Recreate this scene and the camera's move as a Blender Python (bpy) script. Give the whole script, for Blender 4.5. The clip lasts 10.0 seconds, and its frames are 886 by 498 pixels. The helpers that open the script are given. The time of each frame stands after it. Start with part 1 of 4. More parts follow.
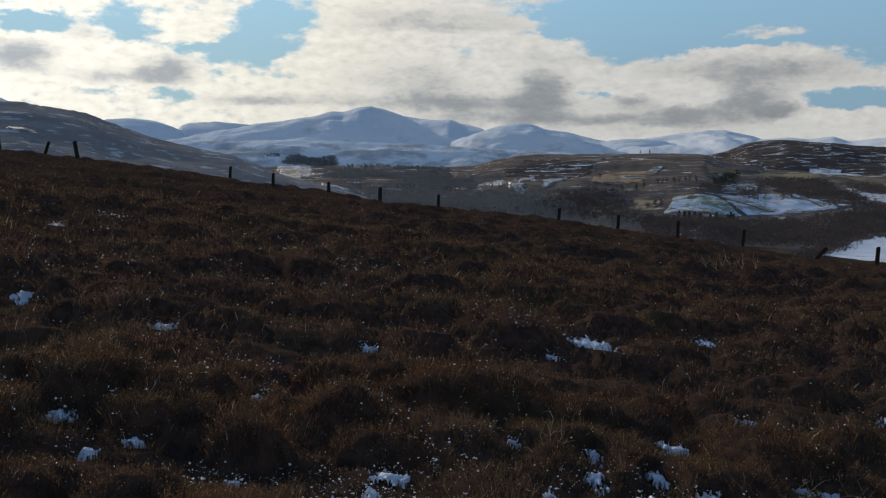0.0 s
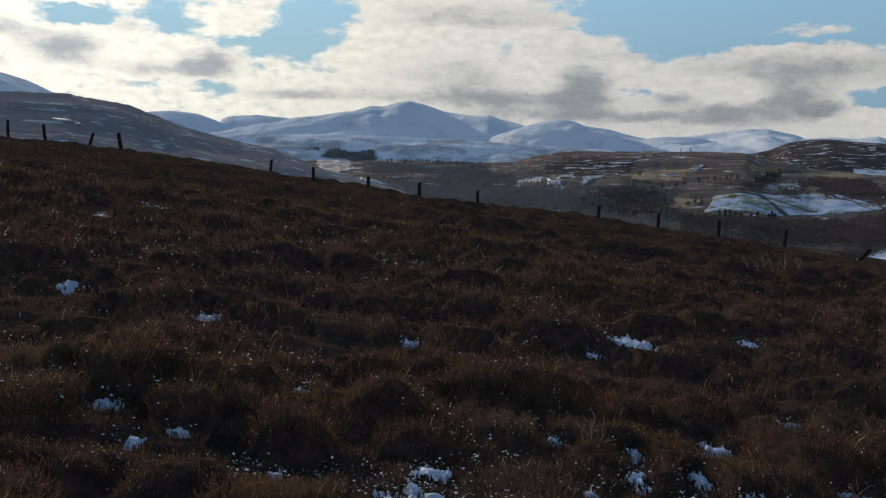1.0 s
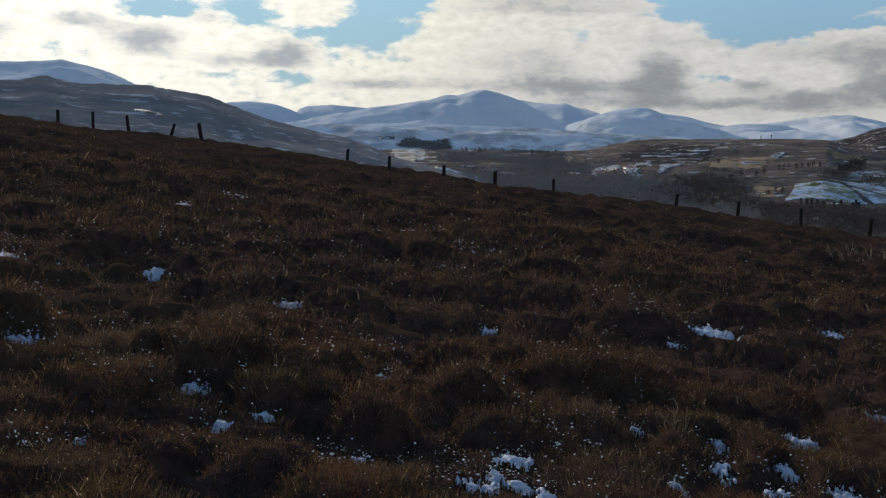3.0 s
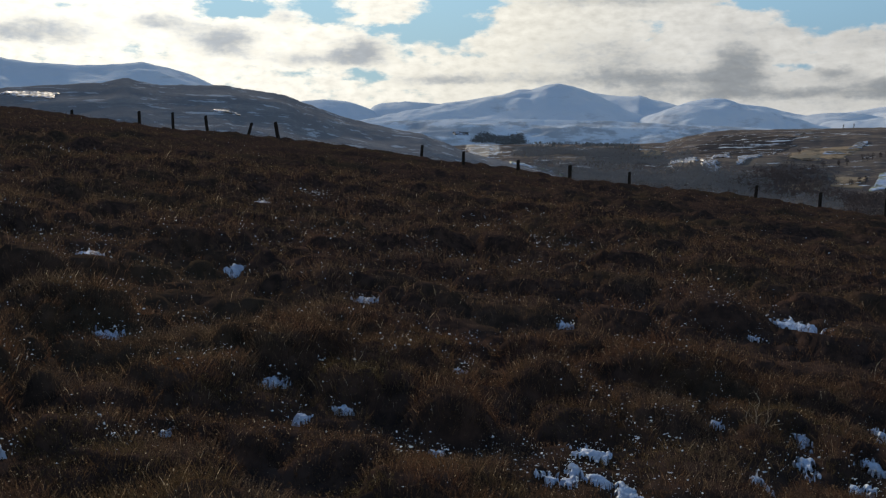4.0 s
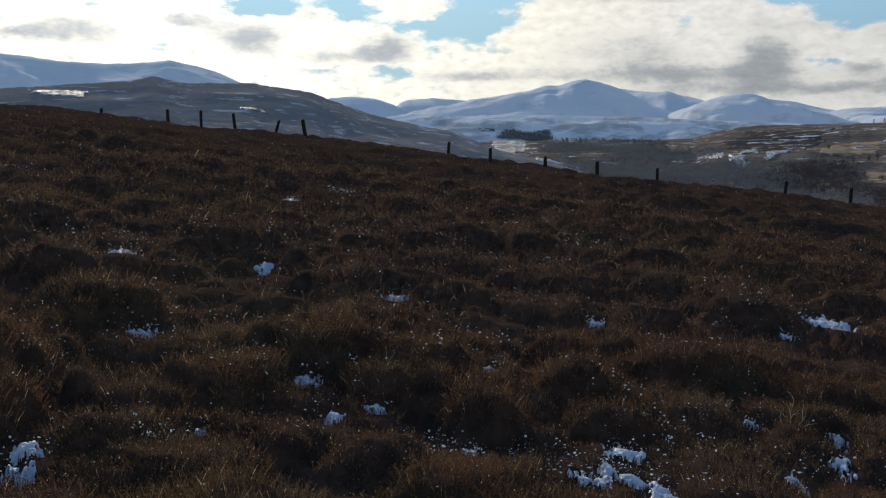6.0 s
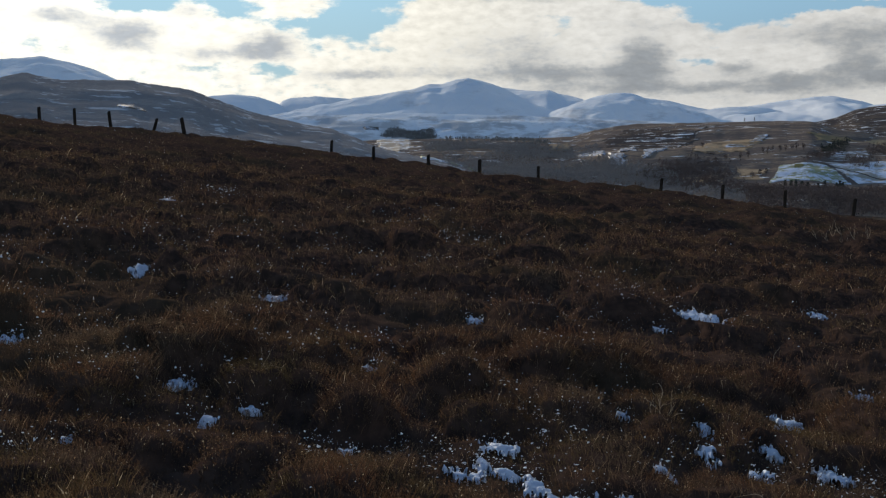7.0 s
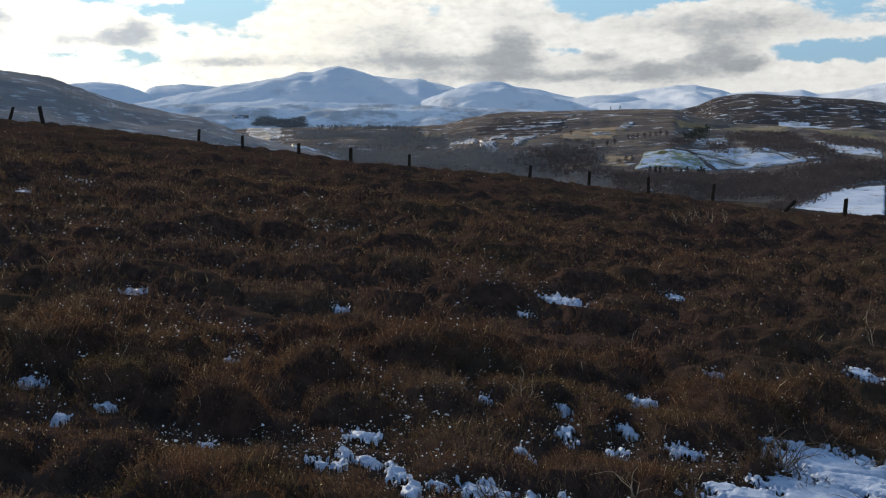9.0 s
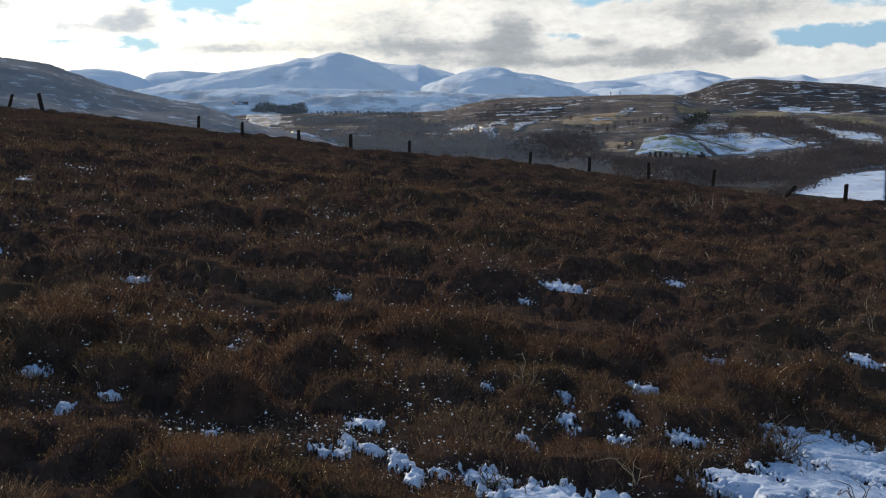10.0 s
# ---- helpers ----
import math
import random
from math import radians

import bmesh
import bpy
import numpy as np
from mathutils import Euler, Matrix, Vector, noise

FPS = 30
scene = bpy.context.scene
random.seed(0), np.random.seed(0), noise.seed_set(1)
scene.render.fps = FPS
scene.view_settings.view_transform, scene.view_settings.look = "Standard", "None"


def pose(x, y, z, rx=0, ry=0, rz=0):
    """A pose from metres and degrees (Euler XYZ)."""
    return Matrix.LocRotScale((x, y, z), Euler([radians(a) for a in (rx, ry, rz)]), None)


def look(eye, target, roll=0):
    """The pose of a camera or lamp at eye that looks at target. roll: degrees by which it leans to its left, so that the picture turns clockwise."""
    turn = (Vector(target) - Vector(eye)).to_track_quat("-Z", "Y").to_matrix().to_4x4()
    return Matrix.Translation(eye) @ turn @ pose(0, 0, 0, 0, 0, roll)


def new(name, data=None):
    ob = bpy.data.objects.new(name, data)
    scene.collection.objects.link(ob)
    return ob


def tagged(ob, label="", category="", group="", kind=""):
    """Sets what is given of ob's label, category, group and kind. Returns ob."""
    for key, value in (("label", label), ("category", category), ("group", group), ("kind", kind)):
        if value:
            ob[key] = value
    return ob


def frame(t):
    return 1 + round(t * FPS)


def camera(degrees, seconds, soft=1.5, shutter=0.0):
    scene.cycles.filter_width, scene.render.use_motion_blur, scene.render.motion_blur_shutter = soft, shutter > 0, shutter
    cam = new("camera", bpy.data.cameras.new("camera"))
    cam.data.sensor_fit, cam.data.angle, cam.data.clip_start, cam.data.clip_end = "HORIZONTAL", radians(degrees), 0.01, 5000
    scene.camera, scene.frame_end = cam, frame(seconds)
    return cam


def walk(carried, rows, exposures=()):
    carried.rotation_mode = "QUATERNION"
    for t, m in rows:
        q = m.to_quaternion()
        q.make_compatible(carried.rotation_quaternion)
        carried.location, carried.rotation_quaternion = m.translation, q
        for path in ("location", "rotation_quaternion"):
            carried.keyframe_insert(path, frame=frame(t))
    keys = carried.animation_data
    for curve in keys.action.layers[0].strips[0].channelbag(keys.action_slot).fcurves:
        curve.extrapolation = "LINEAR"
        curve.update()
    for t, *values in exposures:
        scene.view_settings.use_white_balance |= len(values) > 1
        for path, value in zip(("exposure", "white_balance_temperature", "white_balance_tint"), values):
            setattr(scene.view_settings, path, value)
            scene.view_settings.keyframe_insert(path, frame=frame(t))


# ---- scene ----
# Camera: a phone held at eye height, panned left, back to the right and tipped down.
cam = camera(45.0, 10.0, soft=1.25)
ROWS = [  # seconds, x, y, z, heading, tilt, lean
    (0.0, 0.011, 0.011, 1.601, -1.70, -4.28, 0.85),
    (0.5, 0.001, -0.010, 1.606, -0.47, -4.46, 1.20),
    (1.0, -0.025, 0.010, 1.603, 0.32, -4.56, 1.54),
    (1.5, -0.034, 0.014, 1.601, 0.98, -4.73, 1.58),
    (2.0, -0.041, 0.015, 1.600, 1.64, -4.90, 1.58),
    (3.5, -0.068, 0.000, 1.591, 6.27, -5.42, 0.86),
    (4.0, -0.068, -0.005, 1.588, 8.34, -5.56, 0.35),
    (4.5, -0.082, 0.009, 1.587, 10.23, -5.66, 0.09),
    (5.0, -0.102, 0.030, 1.584, 12.08, -5.67, -0.01),
    (6.5, -0.086, -0.015, 1.605, 7.06, -5.78, 0.14),
    (7.0, -0.040, -0.002, 1.601, 3.60, -5.82, 0.07),
    (7.5, 0.000, 0.000, 1.600, 0.00, -5.93, 0.00),
    (8.0, 0.024, -0.025, 1.600, -2.66, -6.06, -0.05),
    (8.5, 0.036, -0.017, 1.596, -3.16, -6.20, -0.16),
    (9.0, 0.033, -0.014, 1.600, -3.18, -6.44, -0.10),
    (9.5, 0.028, -0.020, 1.604, -3.21, -6.70, -0.10),
    (10.0, 0.024, -0.027, 1.612, -3.17, -7.18, -0.24),
]
walk(cam, [(t, pose(x, y, z, 90 + tilt, 0, turn) @ pose(0, 0, 0, 0, 0, lean)) for t, x, y, z, turn, tilt, lean in ROWS],
     exposures=[(0.0, -0.05), (2.0, -0.06), (4.5, 0.05), (5.0, 0.08), (6.5, 0.22), (7.0, 0.12), (8.0, -0.15), (8.5, 0.22), (9.0, 0.4), (9.5, 0.3), (10.0, 0.5)])

EYE = 1.6
SUN_AZ, SUN_EL = -25.0, 16.5


# ---- nodes -----------------------------------------------------------------
def link(tree, a, b):
    tree.links.new(a, b)


def put(tree, socket, value):
    if hasattr(value, "is_output"):
        tree.links.new(value, socket)
    else:
        socket.default_value = value


def math_node(tree, op, a, b=0.0, c=0.0, clamp=False):
    n = tree.nodes.new("ShaderNodeMath")
    n.operation, n.use_clamp = op, clamp
    for s, v in zip(n.inputs, (a, b, c)):
        put(tree, s, v)
    return n.outputs[0]


def ramp_node(tree, value, lo, hi, to_lo=0.0, to_hi=1.0, smooth=True):
    n = tree.nodes.new("ShaderNodeMapRange")
    n.interpolation_type = "SMOOTHSTEP" if smooth else "LINEAR"
    for s, v in zip(n.inputs[:5], (value, lo, hi, to_lo, to_hi)):
        put(tree, s, v)
    return n.outputs[0]


def mix_node(tree, fac, a, b):
    n = tree.nodes.new("ShaderNodeMix")
    n.data_type = "RGBA"
    put(tree, n.inputs[0], fac)
    for s, v in ((n.inputs[6], a), (n.inputs[7], b)):
        put(tree, s, v if hasattr(v, "is_output") else (*v, 1.0))
    return n.outputs[2]


def noise_node(tree, vector, scale, detail=4.0, rough=0.55, distort=0.0):
    n = tree.nodes.new("ShaderNodeTexNoise")
    put(tree, n.inputs["Vector"], vector)
    n.inputs["Scale"].default_value = scale
    n.inputs["Detail"].default_value = detail
    n.inputs["Roughness"].default_value = rough
    n.inputs["Distortion"].default_value = distort
    return n.outputs["Fac"]


def vec_node(tree, op, a, b=(0, 0, 0), c=(0, 0, 0)):
    n = tree.nodes.new("ShaderNodeVectorMath")
    n.operation = op
    for s, v in zip(n.inputs, (a, b, c)):
        put(tree, s, v)
    return n.outputs["Value"] if op in ("LENGTH", "DOT_PRODUCT", "DISTANCE") else n.outputs["Vector"]


# ---- sky and sun -----------------------------------------------------------
def build_sky():
    world = bpy.data.worlds.new("sky")
    scene.world = world
    world.use_nodes = True
    tree = world.node_tree
    tree.nodes.clear()
    ray = tree.nodes.new("ShaderNodeTexCoord").outputs["Generated"]
    split = tree.nodes.new("ShaderNodeSeparateXYZ")
    link(tree, ray, split.inputs[0])
    az = math_node(tree, "MULTIPLY", math_node(tree, "ARCTAN2", split.outputs[0], split.outputs[1]), 57.2958)
    el = math_node(tree, "MULTIPLY", math_node(tree, "ARCSINE", split.outputs[2]), 57.2958)
    flat = tree.nodes.new("ShaderNodeCombineXYZ")
    link(tree, az, flat.inputs[0])
    link(tree, el, flat.inputs[1])
    at = flat.outputs[0]
    # wind-drawn edges: push the place about by noise, more sideways than up
    wide = vec_node(tree, "MULTIPLY", at, (0.5, 1.0, 1.0))

    def push(at, scale, side, rise, detail):
        warp = tree.nodes.new("ShaderNodeTexNoise")
        link(tree, wide, warp.inputs["Vector"])
        warp.inputs["Scale"].default_value, warp.inputs["Detail"].default_value = scale, detail
        warp.inputs["Roughness"].default_value = 0.52
        move = vec_node(tree, "MULTIPLY_ADD", warp.outputs["Color"], (2 * side, 2 * rise, 0.0), (-side, -rise, 0.0))
        return vec_node(tree, "ADD", at, move)

    at2 = push(push(push(at, 0.6, 0.55, 0.28, 2.0), 1.6, 0.5, 0.36, 3.0), 4.5, 0.16, 0.14, 3.0)
    sums = {}

    def blob(kind, a, e, w, h, s):
        p = vec_node(tree, "MULTIPLY_ADD", at2, (1 / w, 1 / h, 0.0), (-a / w, -e / h, 0.0))
        v = ramp_node(tree, vec_node(tree, "LENGTH", p), 0.0, 1.6, s, 0.0)
        sums[kind] = math_node(tree, "ADD", sums[kind], v) if kind in sums else v

    def grey(*a):
        blob("grey", *a)

    def blue(*a):
        blob("blue", *a)

    def white(*a):
        blob("white", *a)

    # cloud banks: heading, height, half width, half height, strength
    grey(-19.8, 5.29, 2.00, 0.91, 1.15)
    grey(-15.4, 4.52, 2.57, 0.54, 0.7)
    grey(-17.0, 6.60, 1.36, 0.54, 0.6)
    grey(-12.6, 4.83, 1.45, 0.91, 1.1)
    grey(1.4, 7.61, 6.35, 0.79, 0.75)
    grey(-2.7, 4.97, 3.63, 1.36, 0.4)
    grey(1.1, 4.45, 2.42, 1.21, 0.5)
    grey(6.8, 4.22, 1.57, 1.27, 1.1)
    grey(3.6, 3.53, 4.24, 0.67, 0.5)
    grey(-2.7, 3.49, 7.87, 0.42, 0.5)
    grey(-8.3, 3.46, 2.42, 0.39, 0.6)
    grey(11.6, 3.72, 1.36, 0.42, 0.8)
    grey(14.3, 3.30, 1.66, 0.45, 0.6)
    grey(17.5, 3.72, 1.97, 0.91, 0.9)
    grey(19.1, 3.18, 1.21, 0.39, 0.9)
    grey(17.8, 5.22, 6.05, 0.97, 0.8)
    grey(20.2, 6.83, 2.27, 0.51, 0.6)
    grey(8.0, 5.98, 3.93, 0.36, 0.4)
    grey(8.1, 2.69, 9.08, 0.36, 0.45)
    grey(-28.5, 5.54, 3.03, 0.73, 0.85)
    grey(-23.0, 6.12, 1.82, 0.61, 0.85)
    grey(-31.4, 5.25, 1.82, 0.42, 0.7)
    blue(-14.7, 7.08, 1.82, 0.91, 0.8)
    blue(-8.9, 6.31, 4.24, 1.27, 0.9)
    blue(-19.1, 6.94, 1.27, 0.42, 0.7)
    blue(-12.6, 3.68, 2.72, 0.30, 0.5)
    blue(-7.2, 7.74, 2.12, 1.09, 0.8)
    blue(16.0, 8.07, 9.98, 1.57, 1.2)
    blue(11.5, 6.33, 2.42, 0.73, 0.9)
    blue(23.1, 7.05, 2.72, 1.66, 1.1)
    blue(23.6, 3.75, 3.4, 0.62, 1.0)
    blue(9.8, 4.00, 1.51, 0.42, 0.6)
    blue(11.5, 7.71, 4.54, 1.03, 1.0)
    blue(16.6, 6.51, 4.24, 0.42, 0.5)
    blue(-19.2, 7.00, 2.12, 0.54, 0.6)
    blue(-33.9, 6.00, 1.82, 0.61, 0.5)
    white(-17.6, 5.18, 1.82, 0.42, 0.6)
    white(-14.0, 6.05, 1.51, 0.48, 0.5)
    white(17.5, 6.27, 5.75, 0.36, 0.8)
    white(4.4, 7.71, 4.84, 0.30, 0.5)
    white(-5.1, 5.79, 2.42, 1.21, 0.5)
    white(10.4, 4.24, 1.51, 0.36, 0.5)
    white(-11.5, 7.15, 3.33, 0.48, 0.9)
    white(-11.2, 6.51, 2.72, 0.24, 0.7)
    white(16.3, 7.13, 2.72, 0.36, 0.7)
    white(19.9, 7.42, 3.03, 0.36, 0.8)
    white(13.6, 4.16, 2.12, 0.73, 0.9)
    white(15.2, 4.35, 1.3, 0.4, 0.8)
    white(20.5, 3.05, 2.6, 0.4, 0.7)
    white(12.3, 8.49, 2.42, 0.30, 0.5)
    white(1.4, 6.86, 12.10, 0.42, 0.6)
    white(20.9, 2.66, 4.54, 0.54, 0.4)
    grey(13.0, 2.6, 16.0, 1.0, 0.55)
    puff = noise_node(tree, wide, 1.2, 5.0, 0.56)
    fine = noise_node(tree, wide, 2.6, 5.0, 0.55)
    curl = noise_node(tree, wide, 6.5, 4.0, 0.6)
    streak = noise_node(tree, vec_node(tree, "MULTIPLY", at, (0.16, 1.0, 1.0)), 1.5, 6.0, 0.62)
    # high overhead and behind, broken cloud by noise alone
    def total(first, *terms):
        for value, share, mid in terms:
            first = math_node(tree, "ADD", first, math_node(tree, "MULTIPLY", math_node(tree, "SUBTRACT", value, mid), share))
        return first

    cover = total(ramp_node(tree, el, 9.0, 26.0, 0.70, 0.14), (puff, 1.3, 0.5), (fine, 0.6, 0.5), (streak, 0.5, 0.5), (sums["blue"], -1.0, 0.0), (sums["white"], 0.7, 0.0), (sums["grey"], 0.5, 0.0))
    cover = ramp_node(tree, cover, 0.22, 0.66)
    dull = total(sums["grey"], (fine, 1.1, 0.5), (curl, 0.3, 0.5), (puff, 0.5, 0.5), (streak, 0.5, 0.5), (sums["white"], -0.5, 0.0))
    dull = ramp_node(tree, dull, 0.12, 1.15)
    sky = tree.nodes.new("ShaderNodeTexSky")
    sky.sky_type, sky.sun_disc = "NISHITA", False
    sky.sun_elevation, sky.sun_rotation = radians(SUN_EL), radians(SUN_AZ)
    sky.air_density, sky.dust_density, sky.ozone_density, sky.altitude = 1.0, 0.0, 1.0, 350
    clear = vec_node(tree, "MULTIPLY", sky.outputs[0], (0.118, 0.136, 0.142))
    haze = mix_node(tree, ramp_node(tree, az, -16.0, 16.0), (0.27, 0.41, 0.52), (0.150, 0.265, 0.415))
    clear = mix_node(tree, ramp_node(tree, el, 2.0, 20.0, 0.88, 0.0), clear, haze)
    # cloud is brightest where the sun stands behind it
    sun = (math.sin(radians(SUN_AZ)) * math.cos(radians(SUN_EL)), math.cos(radians(SUN_AZ)) * math.cos(radians(SUN_EL)), math.sin(radians(SUN_EL)))
    near_sun = vec_node(tree, "DOT_PRODUCT", ray, sun)
    glow = math_node(tree, "POWER", math_node(tree, "MAXIMUM", near_sun, 0.0), 14.0)
    lit = math_node(tree, "ADD", 0.62, math_node(tree, "MULTIPLY", glow, 0.66))
    lit = math_node(tree, "MULTIPLY", lit, math_node(tree, "ADD", 0.70, math_node(tree, "MULTIPLY", fine, 0.60)))
    cream = mix_node(tree, ramp_node(tree, glow, 0.02, 0.35), (0.98, 0.972, 0.935), (1.0, 0.968, 0.865))
    body = mix_node(tree, dull, cream, (0.42, 0.45, 0.48))
    body = vec_node(tree, "SCALE", body)
    put(tree, body.node.inputs["Scale"], lit)
    colour = mix_node(tree, cover, clear, body)
    back = tree.nodes.new("ShaderNodeBackground")
    link(tree, colour, back.inputs[0])
    back.inputs[1].default_value = 1.0
    out = tree.nodes.new("ShaderNodeOutputWorld")
    link(tree, back.outputs[0], out.inputs[0])


build_sky()
sun = new("sun", bpy.data.lights.new("sun", "SUN"))
sun.data.energy, sun.data.angle, sun.data.color = 3.5, radians(1.0), (1.0, 0.86, 0.66)
sun.matrix_world = look((200 * math.sin(radians(SUN_AZ)), 200 * math.cos(radians(SUN_AZ)), 200 * math.tan(radians(SUN_EL))), (0, 0, 0))


# ---- materials -------------------------------------------------------------
def material(name):
    m = bpy.data.materials.new(name)
    m.use_nodes = True
    tree = m.node_tree
    bsdf = tree.nodes["Principled BSDF"]
    bsdf.inputs["Roughness"].default_value = 0.85
    bsdf.inputs["Specular IOR Level"].default_value = 0.0
    place = tree.nodes.new("ShaderNodeNewGeometry")
    return m, tree, bsdf, place


def bump(tree, bsdf, height, strength, distance):
    n = tree.nodes.new("ShaderNodeBump")
    n.inputs["Strength"].default_value, n.inputs["Distance"].default_value = strength, distance
    link(tree, height, n.inputs["Height"])
    link(tree, n.outputs[0], bsdf.inputs["Normal"])


def heather_material(name, low, mid, tip, through_light=0.35):
    """Woody stems and rusty tips, each bush with a cast of its own: rust, olive or grey."""
    m, tree, bsdf, place = material(name)
    pos = place.outputs["Position"]
    isle = place.outputs["Random Per Island"]
    warp = tree.nodes.new("ShaderNodeTexNoise")
    link(tree, pos, warp.inputs["Vector"])
    warp.inputs["Scale"].default_value, warp.inputs["Detail"].default_value = 4.0, 2.0
    cells = tree.nodes.new("ShaderNodeTexVoronoi")
    link(tree, vec_node(tree, "MULTIPLY_ADD", warp.outputs["Color"], (0.9, 0.9, 0.5), pos), cells.inputs["Vector"])
    cells.inputs["Scale"].default_value = 1.9
    cast = tree.nodes.new("ShaderNodeSeparateColor")
    link(tree, cells.outputs["Color"], cast.inputs[0])
    grain = noise_node(tree, pos, 1.7, 3.0)
    c = mix_node(tree, ramp_node(tree, isle, 0.1, 0.75), low, mid)
    c = mix_node(tree, ramp_node(tree, cast.outputs[0], 0.55, 0.95, 0.0, 0.6), c, (0.078, 0.064, 0.030))
    # greener, older heather up the slope
    split = tree.nodes.new("ShaderNodeSeparateXYZ")
    link(tree, pos, split.inputs[0])
    side = math_node(tree, "ADD", split.outputs[0], math_node(tree, "MULTIPLY", noise_node(tree, pos, 0.35, 3.0), 9.0))
    c = mix_node(tree, ramp_node(tree, side, -8.0, 5.0, 0.6, 0.0), c, (0.076, 0.062, 0.035))
    c = mix_node(tree, ramp_node(tree, cast.outputs[1], 0.55, 0.95, 0.0, 0.65), c, (0.112, 0.083, 0.060))
    c = mix_node(tree, ramp_node(tree, grain, 0.48, 0.66, 0.0, 0.6), c, (0.108, 0.050, 0.031))
    c = mix_node(tree, ramp_node(tree, cast.outputs[2], 0.6, 0.9, 0.0, 0.25), c, low)
    # paler sprigs at random; the palest few have sunlit glints in their colour
    c = mix_node(tree, ramp_node(tree, isle, 0.82, 0.97, 0.0, 0.65), c, tip)
    c = mix_node(tree, ramp_node(tree, isle, 0.975, 0.998, 0.0, 0.9), c, (0.56, 0.47, 0.33))
    link(tree, c, bsdf.inputs["Base Color"])
    bsdf.inputs["Roughness"].default_value = 0.7
    thin = tree.nodes.new("ShaderNodeBsdfTranslucent")
    link(tree, c, thin.inputs[0])
    both = tree.nodes.new("ShaderNodeMixShader")
    both.inputs[0].default_value = through_light
    link(tree, bsdf.outputs[0], both.inputs[1])
    link(tree, thin.outputs[0], both.inputs[2])
    link(tree, both.outputs[0], tree.nodes["Material Output"].inputs[0])
    return m


# default low and high: snow colours with blue shade mixed in
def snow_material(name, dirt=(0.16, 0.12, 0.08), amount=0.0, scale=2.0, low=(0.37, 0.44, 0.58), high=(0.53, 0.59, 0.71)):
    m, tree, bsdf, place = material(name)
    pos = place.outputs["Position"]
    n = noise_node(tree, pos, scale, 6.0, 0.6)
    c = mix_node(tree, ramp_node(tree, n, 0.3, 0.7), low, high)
    if amount:
        c = mix_node(tree, ramp_node(tree, noise_node(tree, pos, scale * 0.6, 8.0, 0.7), 0.60 - amount, 0.70 - amount), c, dirt)
    link(tree, c, bsdf.inputs["Base Color"])
    bsdf.inputs["Roughness"].default_value = 0.6
    bsdf.inputs["Specular IOR Level"].default_value = 0.2
    bump(tree, bsdf, noise_node(tree, pos, scale * 12, 4.0), 0.4, 0.02)
    return m


def moor_material():
    """Peat and heather litter by the camera, rough pasture and wet brown ground in the valley."""
    m, tree, bsdf, place = material("moor ground")
    pos = place.outputs["Position"]
    near = mix_node(tree, ramp_node(tree, noise_node(tree, pos, 9.0, 6.0), 0.35, 0.7), (0.030, 0.021, 0.018), (0.066, 0.041, 0.032))
    near = mix_node(tree, ramp_node(tree, noise_node(tree, pos, 0.4, 3.0), 0.45, 0.7, 0, 0.35), near, (0.055, 0.045, 0.024))
    wide = mix_node(tree, ramp_node(tree, noise_node(tree, pos, 0.012, 7.0, 0.65), 0.4, 0.62), (0.040, 0.034, 0.031), (0.075, 0.060, 0.047))
    wide = mix_node(tree, ramp_node(tree, noise_node(tree, pos, 0.006, 9.0, 0.7), 0.60, 0.65), wide, (0.75, 0.78, 0.83))
    away = ramp_node(tree, vec_node(tree, "LENGTH", pos), 85.0, 160.0)
    link(tree, mix_node(tree, away, near, wide), bsdf.inputs["Base Color"])
    bump(tree, bsdf, noise_node(tree, pos, 14.0, 5.0), 0.3, 0.02)
    return m


def hill_material(name, dark, tan, snow, tan_share, snow_share, size, veil=0.0, most=1.0):
    """Winter hillside: heather, bleached grass, and snow lying in streaks and hollows."""
    m, tree, bsdf, place = material(name)
    pos = place.outputs["Position"]
    stretched = vec_node(tree, "MULTIPLY", pos, (0.6, 1.7, 6.0))
    big = noise_node(tree, stretched, 1.0 / size, 8.0, 0.62)
    fine = noise_node(tree, stretched, 7.0 / size, 8.0, 0.68)
    both = math_node(tree, "ADD", math_node(tree, "MULTIPLY", big, 0.6), math_node(tree, "MULTIPLY", fine, 0.4))
    speck = noise_node(tree, pos, 40.0 / size, 6.0, 0.7)
    c = mix_node(tree, ramp_node(tree, both, 0.54 - tan_share * 0.2, 0.60 - tan_share * 0.2), dark, tan)
    c = mix_node(tree, ramp_node(tree, speck, 0.4, 0.75, 0.0, 0.6), c, tuple(v * 0.55 for v in dark))
    other = noise_node(tree, vec_node(tree, "ADD", stretched, (913.0, 421.0, 55.0)), 2.2 / size, 10.0, 0.68)
    lying = ramp_node(tree, other, 0.62 - snow_share * 0.3, 0.69 - snow_share * 0.3, 0.0, most)
    # besides lying snow, an even share of its colour stands in for haze
    c = mix_node(tree, math_node(tree, "MAXIMUM", lying, veil), c, snow)
    link(tree, c, bsdf.inputs["Base Color"])
    bump(tree, bsdf, big, 0.5, size * 0.06)
    return m


